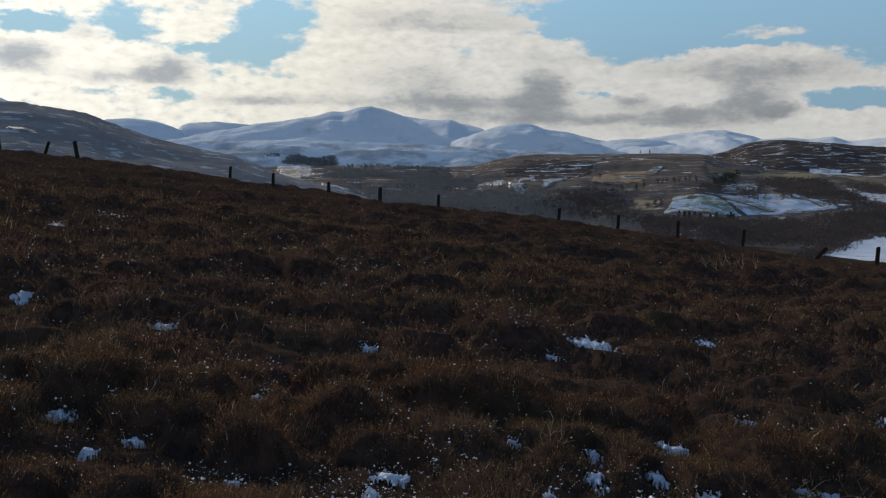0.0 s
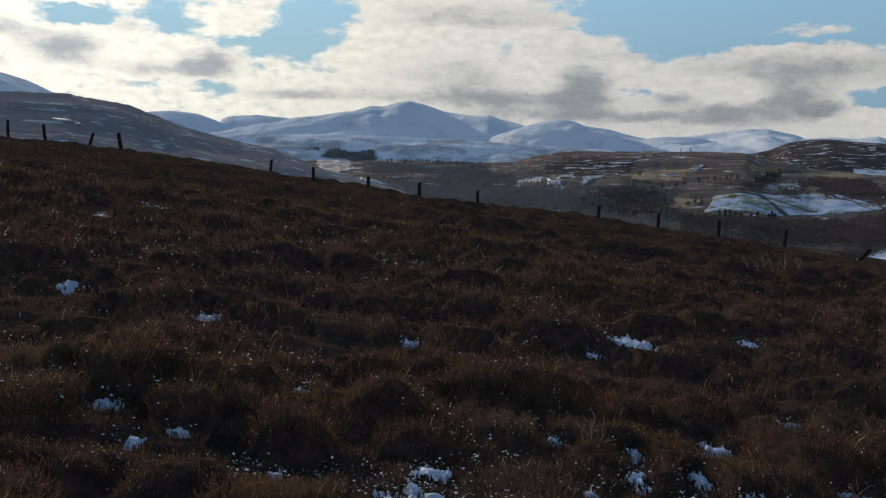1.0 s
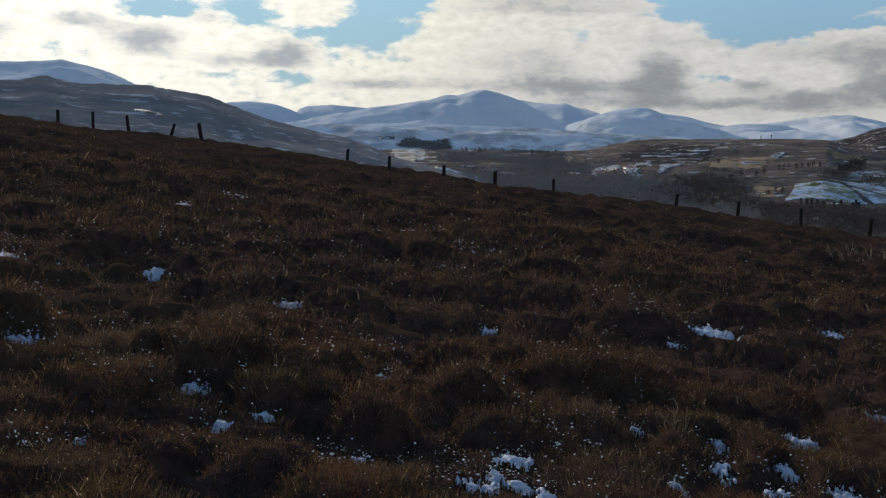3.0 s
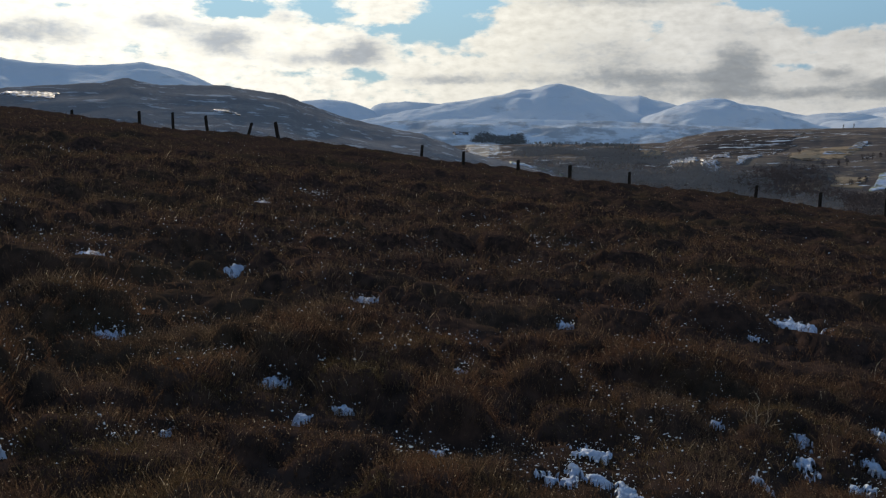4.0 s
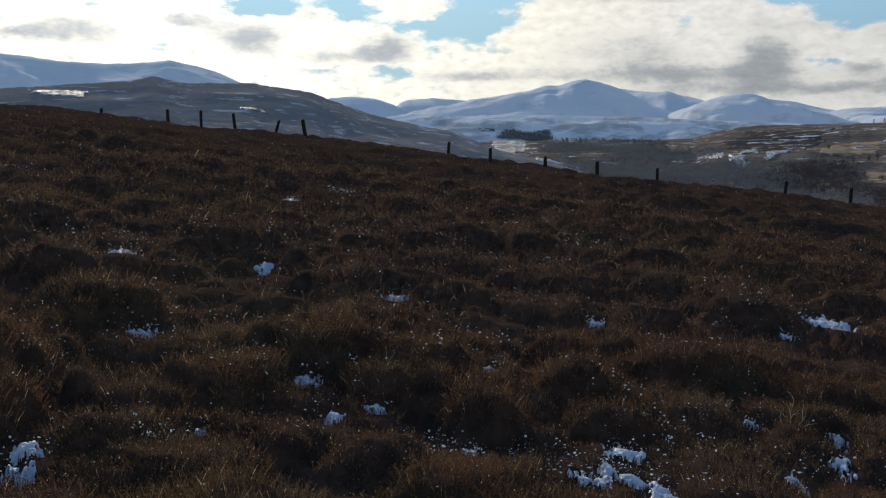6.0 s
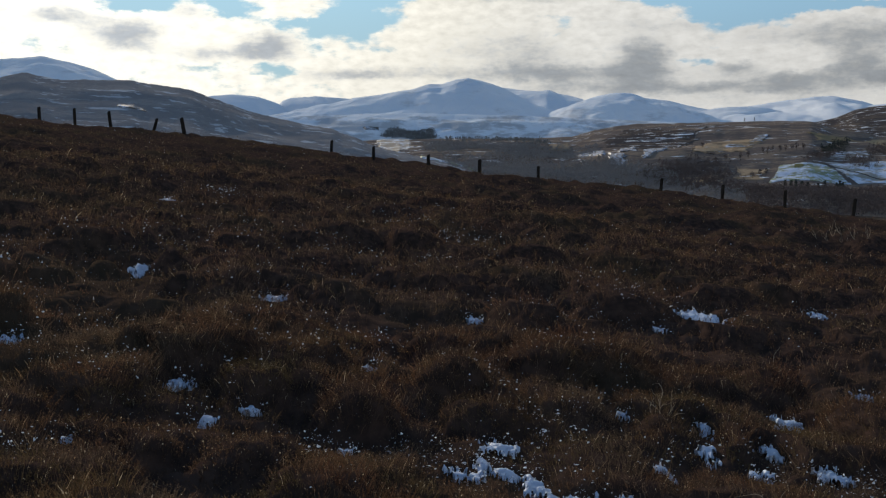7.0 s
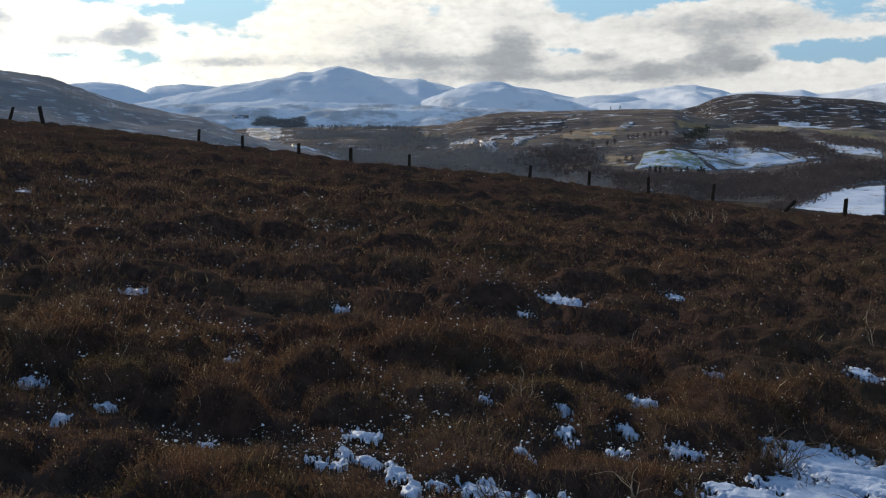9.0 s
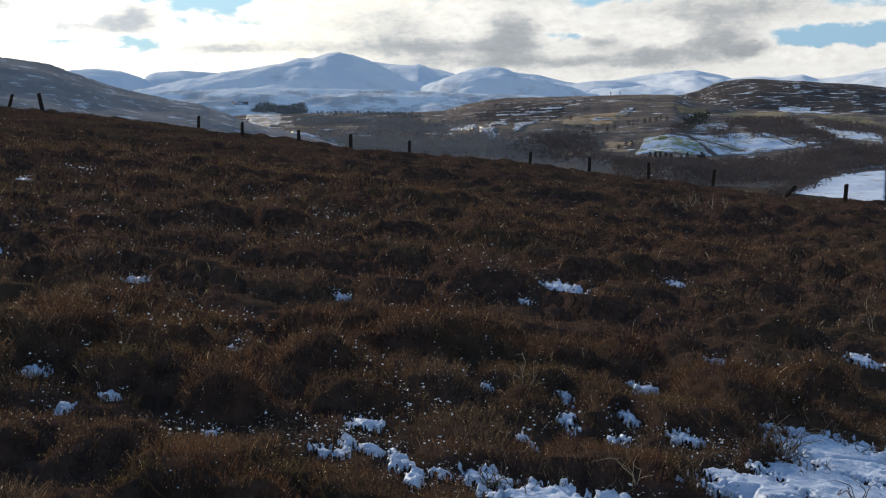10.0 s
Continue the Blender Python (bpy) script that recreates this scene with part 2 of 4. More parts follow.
def mountain_material(name, bare, line, size):
    """Snow with heather and scree showing through, more of it low down."""
    m, tree, bsdf, place = material(name)
    pos = place.outputs["Position"]
    split = tree.nodes.new("ShaderNodeSeparateXYZ")
    link(tree, pos, split.inputs[0])
    stretched = vec_node(tree, "MULTIPLY", pos, (1.0, 0.6, 3.0))
    n = noise_node(tree, stretched, 3.0 / size, 10.0, 0.68)
    big = noise_node(tree, pos, 1.0 / size, 5.0)
    low = ramp_node(tree, split.outputs[2], line - 90.0, line + 60.0, 0.13, 0.0)
    show = ramp_node(tree, math_node(tree, "ADD", n, low), 0.56, 0.70, 0.0, bare)
    # haze put into the colours: blue-grey snow, bare ground paled to grey
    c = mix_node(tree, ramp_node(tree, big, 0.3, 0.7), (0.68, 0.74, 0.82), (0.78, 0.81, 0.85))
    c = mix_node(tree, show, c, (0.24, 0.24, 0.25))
    link(tree, c, bsdf.inputs["Base Color"])
    bsdf.inputs["Roughness"].default_value = 0.7
    bump(tree, bsdf, noise_node(tree, stretched, 2.0 / size, 9.0, 0.6), 0.7, size * 0.05)
    return m


def wood_material():
    m, tree, bsdf, place = material("weathered post wood")
    pos = place.outputs["Position"]
    grain = noise_node(tree, vec_node(tree, "MULTIPLY", pos, (60.0, 60.0, 4.0)), 1.0, 5.0)
    c = mix_node(tree, ramp_node(tree, grain, 0.3, 0.7), (0.014, 0.012, 0.011), (0.042, 0.036, 0.031))
    link(tree, c, bsdf.inputs["Base Color"])
    bump(tree, bsdf, grain, 0.7, 0.01)
    return m


def plain_varied(name, a, b, scale, rough=0.9, each=0.6):
    m, tree, bsdf, place = material(name)
    isle = place.outputs["Random Per Island"]
    n = noise_node(tree, place.outputs["Position"], scale, 5.0)
    f = math_node(tree, "ADD", math_node(tree, "MULTIPLY", isle, each), math_node(tree, "MULTIPLY", n, 1.0 - each))
    link(tree, mix_node(tree, ramp_node(tree, f, 0.15, 0.8), a, b), bsdf.inputs["Base Color"])
    bsdf.inputs["Roughness"].default_value = rough
    return m


SNOW = (0.78, 0.81, 0.86)
MOOR = moor_material()
HEATHER = heather_material("heather", (0.042, 0.030, 0.022), (0.104, 0.060, 0.038), (0.26, 0.185, 0.115), 0.45)
# snow beds have their shade in the base colour, the crumbs do not
SNOW_NEAR = snow_material("snow with blue shade", scale=4.0)
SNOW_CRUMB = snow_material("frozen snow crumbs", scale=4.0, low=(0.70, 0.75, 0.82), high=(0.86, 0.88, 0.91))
# pasture snow: blue shade mixed into these colours too, a little paler
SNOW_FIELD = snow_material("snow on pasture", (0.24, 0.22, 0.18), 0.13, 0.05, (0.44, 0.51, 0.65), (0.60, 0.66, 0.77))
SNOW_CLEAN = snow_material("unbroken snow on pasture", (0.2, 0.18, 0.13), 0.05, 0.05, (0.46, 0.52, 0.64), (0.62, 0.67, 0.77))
SNOW_SPECK = snow_material("broken snow on rough grass", (0.14, 0.115, 0.095), 0.175, 0.40)
SNOW_BITTY = snow_material("patchy snow on heather", (0.075, 0.06, 0.045), 0.20, 0.07)
SNOW_THIN = snow_material("thin snow on pasture", (0.20, 0.215, 0.11), 0.155, 0.10)
POST = wood_material()
TREES = plain_varied("bare winter trees", (0.106, 0.086, 0.082), (0.155, 0.125, 0.116), 0.015, each=0.25)
# valley birches: lightened to grey, haze carried by the colour
HAZE_BIRCH = plain_varied("birch twigs greyed by haze", (0.205, 0.203, 0.210), (0.265, 0.256, 0.254), 0.012, each=0.2)
CONIFER = plain_varied("dark conifers", (0.042, 0.049, 0.045), (0.082, 0.088, 0.077), 0.05)
# far conifers: grey of the haze put into the base colour
HAZE_CONIFER = plain_varied("far conifers greyed by haze", (0.17, 0.178, 0.182), (0.225, 0.228, 0.225), 0.02, each=0.3)
TWIG = plain_varied("bare heather twigs", (0.07, 0.05, 0.035), (0.20, 0.15, 0.11), 30.0)
PALE_TWIG = plain_varied("bleached heather twigs", (0.28, 0.22, 0.15), (0.45, 0.37, 0.27), 30.0)
TURF = plain_varied("pasture turf", (0.11, 0.115, 0.05), (0.17, 0.16, 0.08), 0.03)
TAN_PATCHY = hill_material("patchy bleached grass", (0.20, 0.15, 0.105), (0.40, 0.30, 0.20), (0.7, 0.72, 0.75), 0.5, 0.05, 70.0)
TAN = plain_varied("bleached grass field", (0.22, 0.175, 0.11), (0.30, 0.25, 0.17), 0.01)
STONE = plain_varied("field wall stone", (0.06, 0.055, 0.05), (0.14, 0.13, 0.12), 0.5)
# grey base and 0.10 of snow colour all over imitate haze; snow streaks besides
LEFT_HILL = hill_material("haze-greyed heather hill with thin snow", (0.165, 0.150, 0.147), (0.225, 0.202, 0.190), SNOW, 0.25, 0.22, 90.0, 0.10, 0.50)
MID_HILL = hill_material("moorland and rough grass hill", (0.130, 0.110, 0.102), (0.23, 0.182, 0.145), SNOW, 0.25, 0.12, 95.0)
KNOLL = hill_material("dark heather knoll with snow streaks", (0.075, 0.066, 0.065), (0.13, 0.105, 0.088), SNOW, 0.15, 0.17, 80.0)
MOUNTAIN = mountain_material("snow mountain", 0.35, 80.0, 420.0)
FOOTHILL = mountain_material("snowy lower slopes", 0.55, 130.0, 260.0)
FAR_SNOW = mountain_material("far snow", 0.25, 20.0, 900.0)


# ---- numeric noise and meshes ----------------------------------------------
def lattice(ix, iy, seed):
    h = (ix.astype(np.int64) * 374761393 + iy.astype(np.int64) * 668265263 + seed * 974711) & 0xFFFFFFFF
    h = ((h ^ (h >> 13)) * 1274126177) & 0xFFFFFFFF
    return ((h ^ (h >> 16)) & 0xFFFF) / 65535.0


def vnoise(x, y, seed=0):
    """Smooth value noise, 0 to 1."""
    ix, iy = np.floor(x), np.floor(y)
    fx, fy = x - ix, y - iy
    fx, fy = fx * fx * (3 - 2 * fx), fy * fy * (3 - 2 * fy)
    a, b = lattice(ix, iy, seed), lattice(ix + 1, iy, seed)
    c, d = lattice(ix, iy + 1, seed), lattice(ix + 1, iy + 1, seed)
    return (a * (1 - fx) + b * fx) * (1 - fy) + (c * (1 - fx) + d * fx) * fy


def fbm(x, y, seed=0, octaves=4, gain=0.5):
    total, amp, norm = 0.0, 1.0, 0.0
    for i in range(octaves):
        total = total + amp * vnoise(x * 2 ** i + 17.3 * i, y * 2 ** i - 9.1 * i, seed + i)
        norm += amp
        amp *= gain
    return total / norm


def quad_mesh(name, verts, quads, mat, smooth=True):
    me = bpy.data.meshes.new(name)
    verts, quads = np.asarray(verts, dtype=np.float32).reshape(-1, 3), np.asarray(quads, dtype=np.int32).reshape(-1, 4)
    me.vertices.add(len(verts))
    me.vertices.foreach_set("co", verts.ravel())
    me.loops.add(quads.size)
    me.loops.foreach_set("vertex_index", quads.ravel())
    me.polygons.add(len(quads))
    me.polygons.foreach_set("loop_start", np.arange(0, quads.size, 4, dtype=np.int32))
    me.polygons.foreach_set("use_smooth", np.full(len(quads), smooth))
    me.update(calc_edges=True)
    me.validate()
    me.materials.append(mat)
    return me


def grid_quads(rows, cols, keep=None):
    i = np.arange((rows - 1) * cols).reshape(rows - 1, cols)[:, :-1]
    q = np.stack([i, i + 1, i + cols + 1, i + cols], -1)
    return q[keep] if keep is not None else q.reshape(-1, 4)


# single bushes: x, y, half width, height
KEY_BUSHES = [(1.24, 4.50, 0.24, 0.24), (1.97, 5.12, 0.26, 0.24), (1.87, 5.72, 0.28, 0.32), (2.39, 6.65, 0.34, 0.36), (3.00, 7.05, 0.36, 0.40), (0.58, 4.98, 0.26, 0.20),
              (0.87, 6.20, 0.17, 0.26), (1.34, 6.05, 0.20, 0.25), (1.74, 6.35, 0.26, 0.30), (1.85, 7.70, 0.30, 0.36), (-0.10, 4.24, 0.24, 0.26), (-0.47, 4.52, 0.20, 0.22),
              (-0.74, 4.22, 0.27, 0.30), (-1.20, 4.66, 0.28, 0.30), (-1.46, 5.85, 0.30, 0.36), (-0.82, 5.60, 0.28, 0.33), (-0.40, 6.52, 0.32, 0.36), (0.20, 7.40, 0.34, 0.36),
              (-0.50, 7.45, 0.30, 0.32), (-3.78, 17.9, 0.80, 0.50), (-2.01, 6.90, 0.30, 0.36), (-2.05, 3.88, 0.28, 0.32), (-1.69, 4.10, 0.20, 0.25), (-1.42, 6.28, 0.30, 0.32),
              (-2.15, 5.45, 0.25, 0.32), (-1.08, 6.50, 0.30, 0.34), (-4.40, 7.50, 0.48, 0.50), (-1.26, 4.50, 0.22, 0.26), (2.10, 4.20, 0.20, 0.10), (3.4, 9.2, 0.5, 0.42)]


def bush_layer(x, y, cell, seed, low, more, rough):
    """Domed bushes of one size, each with a foot, width and height of its own."""
    best = np.zeros_like(x)
    cx, cy = np.floor(x / cell), np.floor(y / cell)
    wob = rough * ((vnoise(x / 0.11, y / 0.11, seed + 4) - 0.5) + 1.1 * (vnoise(x / 0.27, y / 0.27, seed + 9) - 0.5))
    for dx in (-1, 0, 1):
        for dy in (-1, 0, 1):
            ix, iy = cx + dx, cy + dy
            px, py = (ix + lattice(ix, iy, seed)) * cell, (iy + lattice(ix, iy, seed + 1)) * cell
            size = cell * (0.42 + 0.50 * lattice(ix, iy, seed + 2))
            tall = low + more * lattice(ix, iy, seed + 3) ** 1.4
            d = 1 - ((x - px) ** 2 + (y - py) ** 2) / size ** 2 + wob
            best = np.maximum(best, tall * np.clip(d, 0, 1) ** 0.72)
    return best


def bush(x, y):
    """Heather bushes of two sizes and the single ones, as a height over the peat."""
    best = np.maximum(bush_layer(x, y, 0.78, 5, 0.08, 0.27, 0.7), bush_layer(x, y, 0.36, 25, 0.06, 0.16, 0.7))
    wob = 0.5 * (vnoise(x / 0.12, y / 0.12, 44) - 0.5) + 0.4 * (vnoise(x / 0.3, y / 0.3, 45) - 0.5)
    for px, py, size, tall in KEY_BUSHES:
        d = 1 - ((x - px) ** 2 + (y - py) ** 2) / size ** 2 + wob
        best = np.maximum(best, 0.85 * tall * np.clip(d, 0, 1) ** 0.72)
    return best


def mound(x, y):
    """The small mounds and hollows of the moor."""
    far = np.clip((np.hypot(x, y) - 8.0) / 16.0, 0, 1)
    return (0.34 * (fbm(x / 2.2, y / 2.2, 3, 3) - 0.5) + 0.6 * (fbm(x / 6.0, y / 7.0, 8, 2) - 0.5)) * (0.22 + 0.78 * far * far * (3 - 2 * far)) - 0.06


def peat_z(x, y):
    r = np.hypot(x, y)
    z = -0.116 * 90 * np.tanh(x / 90) - 0.3 * (np.clip(y, 0, 90) / 52) ** 2
    q = np.clip(y + 0.27 * x - 54.0, 0, None)
    z = z - 0.05 * q - 0.22 * np.clip(q - 3, 0, None)
    z = z + mound(x, y) * np.clip(1.6 - r / 90, 0.0, 1.0) - 0.22 * np.clip(r / 45, 0, 1) * np.clip(0.4 - x / 25, 0.05, 1)
    z = z + 0.20 * np.clip((r - 22) / 25, 0, 1)
    floor = -76 + 10 * (fbm(x / 400, y / 400, 21, 3) - 0.5)
    k = 6.0
    return np.logaddexp(z / k, floor / k) * k


# beds of snow bare of heather, each of one or more lobes: x, y, half widths across and along
SNOW_BEDS = [
    [(-0.10, 5.41, 0.10, 0.13), (-0.17, 5.10, 0.06, 0.11), (-0.05, 4.99, 0.15, 0.08), (-0.25, 4.84, 0.09, 0.08), (0.07, 4.84, 0.09, 0.18), (0.15, 4.62, 0.05, 0.22)],
    [(0.27, 4.69, 0.08, 0.07)],
    [(1.04, 5.74, 0.07, 0.19), (1.11, 6.24, 0.05, 0.17)],
    [(0.50, 4.67, 0.17, 0.14), (0.70, 4.46, 0.30, 0.16), (1.02, 4.53, 0.17, 0.10), (0.80, 4.24, 0.40, 0.14)],
    [(1.18, 4.38, 0.17, 0.12)],
    [(2.48, 5.38, 0.36, 0.52), (2.21, 4.85, 0.40, 0.42), (1.79, 4.72, 0.29, 0.24), (1.66, 4.93, 0.11, 0.15)],
    [(1.91, 10.96, 0.26, 0.34)], [(3.44, 12.24, 0.13, 0.25)], [(3.99, 8.51, 0.18, 0.32)], [(0.65, 6.37, 0.05, 0.09)], [(1.41, 5.89, 0.08, 0.17)], [(1.72, 6.67, 0.14, 0.13)],
    [(1.26, 5.45, 0.10, 0.09)], [(0.75, 5.37, 0.08, 0.10)], [(-0.35, 9.15, 0.09, 0.17)], [(2.60, 8.01, 0.10, 0.11)], [(1.65, 5.52, 0.11, 0.13)],
    [(-1.89, 5.80, 0.09, 0.13)], [(-1.57, 5.22, 0.06, 0.08)], [(-0.83, 5.12, 0.05, 0.11)], [(-1.41, 5.45, 0.07, 0.07)], [(-0.96, 6.79, 0.07, 0.09)],
    [(-2.56, 4.04, 0.08, 0.08), (-2.53, 3.86, 0.05, 0.09)], [(-2.06, 4.64, 0.05, 0.06)], [(-4.77, 9.39, 0.18, 0.22)], [(-2.44, 3.80, 0.08, 0.08)],
    [(1.36, 9.93, 0.08, 0.13)], [(-2.07, 9.01, 0.11, 0.18)], [(-3.15, 6.34, 0.10, 0.08)], [(-3.49, 9.70, 0.09, 0.22)], [(-5.82, 17.81, 0.16, 0.26)]]
# bushes dusted with snow: x, y, half widths across and along
SNOW_DUST = [(-0.2, 6.64, 0.12, 0.22), (0.05, 6.12, 0.18, 0.3), (0.31, 5.95, 0.21, 0.28), (0.19, 5.5, 0.13, 0.2), (-0.35, 4.79, 0.16, 0.15), (-0.31, 5.04, 0.11, 0.12), (-0.85, 4.84, 0.13, 0.14),
             (-0.57, 5.14, 0.11, 0.18), (0.35, 7.76, 0.27, 0.45), (0.65, 6.91, 0.18, 0.25), (0.13, 10.3, 0.2, 0.4), (1.14, 10.4, 0.2, 0.35), (1.28, 5.75, 0.11, 0.15), (1.45, 5.4, 0.2, 0.13),
             (0.88, 5.63, 0.07, 0.22), (0.04, 4.78, 0.19, 0.24), (0.26, 4.55, 0.13, 0.2), (1.66, 5.3, 0.14, 0.2), (1.79, 5.13, 0.2, 0.2), (-0.68, 15.9, 0.3, 0.5), (-1.66, 17.9, 0.4, 0.8),
             (-2.17, 13.1, 0.2, 0.5), (-1.73, 7.2, 0.09, 0.16), (-0.89, 7.76, 0.13, 0.2), (-1.38, 7.97, 0.1, 0.18), (-0.92, 12.8, 0.15, 0.4), (-5.37, 19.0, 0.3, 0.4), (-1.66, 6.21, 0.07, 0.1),
             (-4.68, 9.02, 0.25, 0.4), (-3.58, 7.33, 0.36, 0.4), (-6.43, 10.6, 0.32, 0.5), (-5.7, 10.5, 0.46, 0.8), (-2.78, 7.18, 0.17, 0.2), (-4.63, 10.5, 0.17, 0.5), (-3.6, 11.1, 0.38, 0.6),
             (-3.3, 12.9, 0.43, 0.6), (-1.05, 7.29, 0.28, 0.3), (-1.78, 18.6, 0.5, 1.3), (-0.62, 16.2, 0.64, 0.7), (-2.04, 8.62, 0.18, 0.35), (-1.97, 7.24, 0.27, 0.28), (-1.36, 6.6, 0.16, 0.24),
             (0.49, 9.5, 0.42, 0.6), (-10.2, 16.5, 0.3, 0.6), (-11.6, 21.4, 0.5, 1.1), (-2.26, 5.6, 0.13, 0.16), (-3.26, 5.3, 0.1, 0.15), (-2.12, 4.24, 0.1, 0.12), (-0.9, 5.09, 0.16, 0.16)]


def lobe_share(x, y, lobes, rag):
    s = np.full_like(x, -9.0)
    fine = 1.0 if max(c[2] for c in lobes) > 0.14 else 1.6
    for cx, cy, rx, ry in lobes:
        s = np.maximum(s, (1 if rx > 0.20 else 0.78) - 1.05 * np.hypot((x - cx) / rx, (y - cy) / ry))
    return np.where(s > -0.6, s + rag * np.clip(1.1 - s, 0.25, 1) * (fbm(x * fine / 0.06, y * fine / 0.08, 71, 4, 0.8) - 0.53), -9.0)


def bed_share(x, y, rag=2.4):
    """Above 0 where snow lies bare of heather."""
    return np.max([lobe_share(x, y, bed, rag) for bed in SNOW_BEDS], axis=0)


def bed_cap(x, y):
    """How high the heather may stand round the beds of snow: low before them, rising fast behind."""
    cap = np.full_like(x, 9.0)
    r = np.hypot(x, y)
    for bed in SNOW_BEDS:
        for cx, cy, rx, ry in bed:
            h = np.hypot((x - cx) / rx, (y - cy) / ry)
            away = np.hypot(x - cx, y - cy) * np.clip(1 - 0.9 / np.maximum(h, 0.05), 0, 1)
            before = (math.hypot(cx, cy) - r) / np.maximum(np.hypot(x - cx, y - cy), 0.01)
            cap = np.minimum(cap, 0.09 + away * (0.20 + 1.1 * np.clip((0.8 - before) / 0.6, 0, 1)))
    return cap


def bush_z(x, y):
    """Height of the heather's close body over the peat."""
    r = np.hypot(x, y)
    grow = np.clip(1.5 - r / 60, 0.75, 1) * np.clip(2.2 - r / 60, 0, 1) * np.clip((r - 0.6) / 1.0, 0, 1)
    return np.minimum(bush(x, y), bed_cap(x, y)) * grow


def ground_z(x, y):
    return peat_z(x, y) + 0.95 * bush_z(x, y)


# ---- ground ----------------------------------------------------------------
def build_ground():
    fine = np.arange(-42.0, 34.01, 0.28)
    coarse = np.linspace(34.0, 318.0, 96)[1:]
    az = np.radians(np.concatenate([fine, coarse]))
    r = np.concatenate([np.geomspace(0.02, 2.5, 40)[:-1], np.geomspace(2.5, 80.0, 350)[:-1], np.geomspace(80.0, 4900.0, 120)])
    a, rr = np.meshgrid(az, r)
    x, y = rr * np.sin(a), rr * np.cos(a)
    me = quad_mesh("ground", np.stack([x, y, ground_z(x, y)], -1), grid_quads(*x.shape), MOOR)
    ob = new("ground", me)
    return tagged(ob, "brown peat moor sloping to a wide winter valley", "ground", kind="structure")


build_ground()

LAND = []


def hill(name, label, category, dist, ridge, front, back, base, mat, rough=0.0, size=300.0, seed=0, step=0.14, bulge=0.5, rows=60, spurs=0.0, jag=0.5):
    """A hill whose skyline, as heights over the eye's level by heading, stands at dist metres."""
    pa, pe = np.array(ridge, dtype=float).T
    az = np.arange(pa[0], pa[-1] + 1e-6, step)
    t = np.linspace(-1, 1, 13)
    kernel = np.exp(-t * t * 2.5)
    kernel /= kernel.sum()
    width = 0.22

    def skyline(a):
        e = sum(k * np.interp(a + d * width, pa, pe) for k, d in zip(kernel, t))
        return e + 0.10 * jag * (fbm(a * 3.0, 0 * a, seed + 80, 4, 0.6) - 0.5)

    def height(a, r):
        """a in degrees."""
        zr = EYE + dist * np.tan(np.radians(skyline(a)))
        end = np.clip(np.minimum(a - pa[0], pa[-1] - a) / 2.0, 0, 1)
        zr = base + (zr - base) * end * end * (3 - 2 * end)
        s = np.clip((dist - r) / front, 0, 1)
        b = np.clip((r - dist) / back, 0, 1)
        f = np.where(r < dist, (1 - s) * (1 - bulge) + bulge * 0.5 * (1 + np.cos(np.pi * s)), 0.5 * (1 + np.cos(np.pi * b)))
        x, y = r * np.sin(np.radians(a)), r * np.cos(np.radians(a))
        wob = (fbm(x / size, y / size, seed, 5, 0.52) - 0.5) * rough * np.clip(6 * s * (1 - s) + 0.14, 0, 1)
        spur = (fbm(a * 0.45 + r / 500, r / 700 + 0 * a, seed + 60, 3, 0.45) - 0.5) * spurs * np.clip(5 * s * (1 - s), 0, 1)
        return base + (zr - base) * f + wob + spur

    r = np.concatenate([np.linspace(dist - front, dist, rows), np.linspace(dist, dist + back, 20)[1:]])
    a, rr = np.meshgrid(az, r)
    z = height(a, rr)
    edge = (a == az[0]) | (a == az[-1]) | (rr == r[0]) | (rr == r[-1])
    z = np.where(edge, np.minimum(z, base - 20), z)
    x, y = rr * np.sin(np.radians(a)), rr * np.cos(np.radians(a))
    ob = new(name, quad_mesh(name, np.stack([x, y, z], -1), grid_quads(*z.shape), mat))
    LAND.append((height, pa[0], pa[-1], dist - front, dist))
    return tagged(ob, label, category, kind="structure")


hill("hill_1", "long dark heather hill with thin snow, greyed by haze", "hill", 1500,
     [(-48, 2.2), (-40, 2.4), (-32.5, 2.54), (-29.9, 2.70), (-27.2, 2.92), (-25.8, 3.05), (-24.7, 3.32), (-23.9, 3.08), (-23.0, 2.95), (-19.9, 3.02), (-18.1, 2.74), (-16.6, 2.54),
      (-15.4, 2.08), (-13.7, 1.47), (-12.3, 1.12), (-10.9, 0.82), (-9.4, 0.52), (-8.0, 0.0), (-7.1, -0.38), (-5.2, -0.82), (-4.1, -1.03), (-2.4, -1.42), (-0.5, -2.3), (2.0, -3.6)],
     660, 400, -80, LEFT_HILL, 14, 90, 41, bulge=0.1, jag=1.1)
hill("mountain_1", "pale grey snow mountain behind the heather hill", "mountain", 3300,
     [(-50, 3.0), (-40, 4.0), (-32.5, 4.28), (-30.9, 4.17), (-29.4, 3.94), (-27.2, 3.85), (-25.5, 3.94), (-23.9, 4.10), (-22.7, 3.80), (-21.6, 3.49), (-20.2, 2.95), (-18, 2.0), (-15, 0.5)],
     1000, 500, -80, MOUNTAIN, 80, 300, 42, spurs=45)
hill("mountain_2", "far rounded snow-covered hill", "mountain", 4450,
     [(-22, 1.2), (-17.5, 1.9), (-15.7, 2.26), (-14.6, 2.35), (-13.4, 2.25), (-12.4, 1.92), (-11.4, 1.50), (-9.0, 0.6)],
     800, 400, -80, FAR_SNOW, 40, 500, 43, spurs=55)
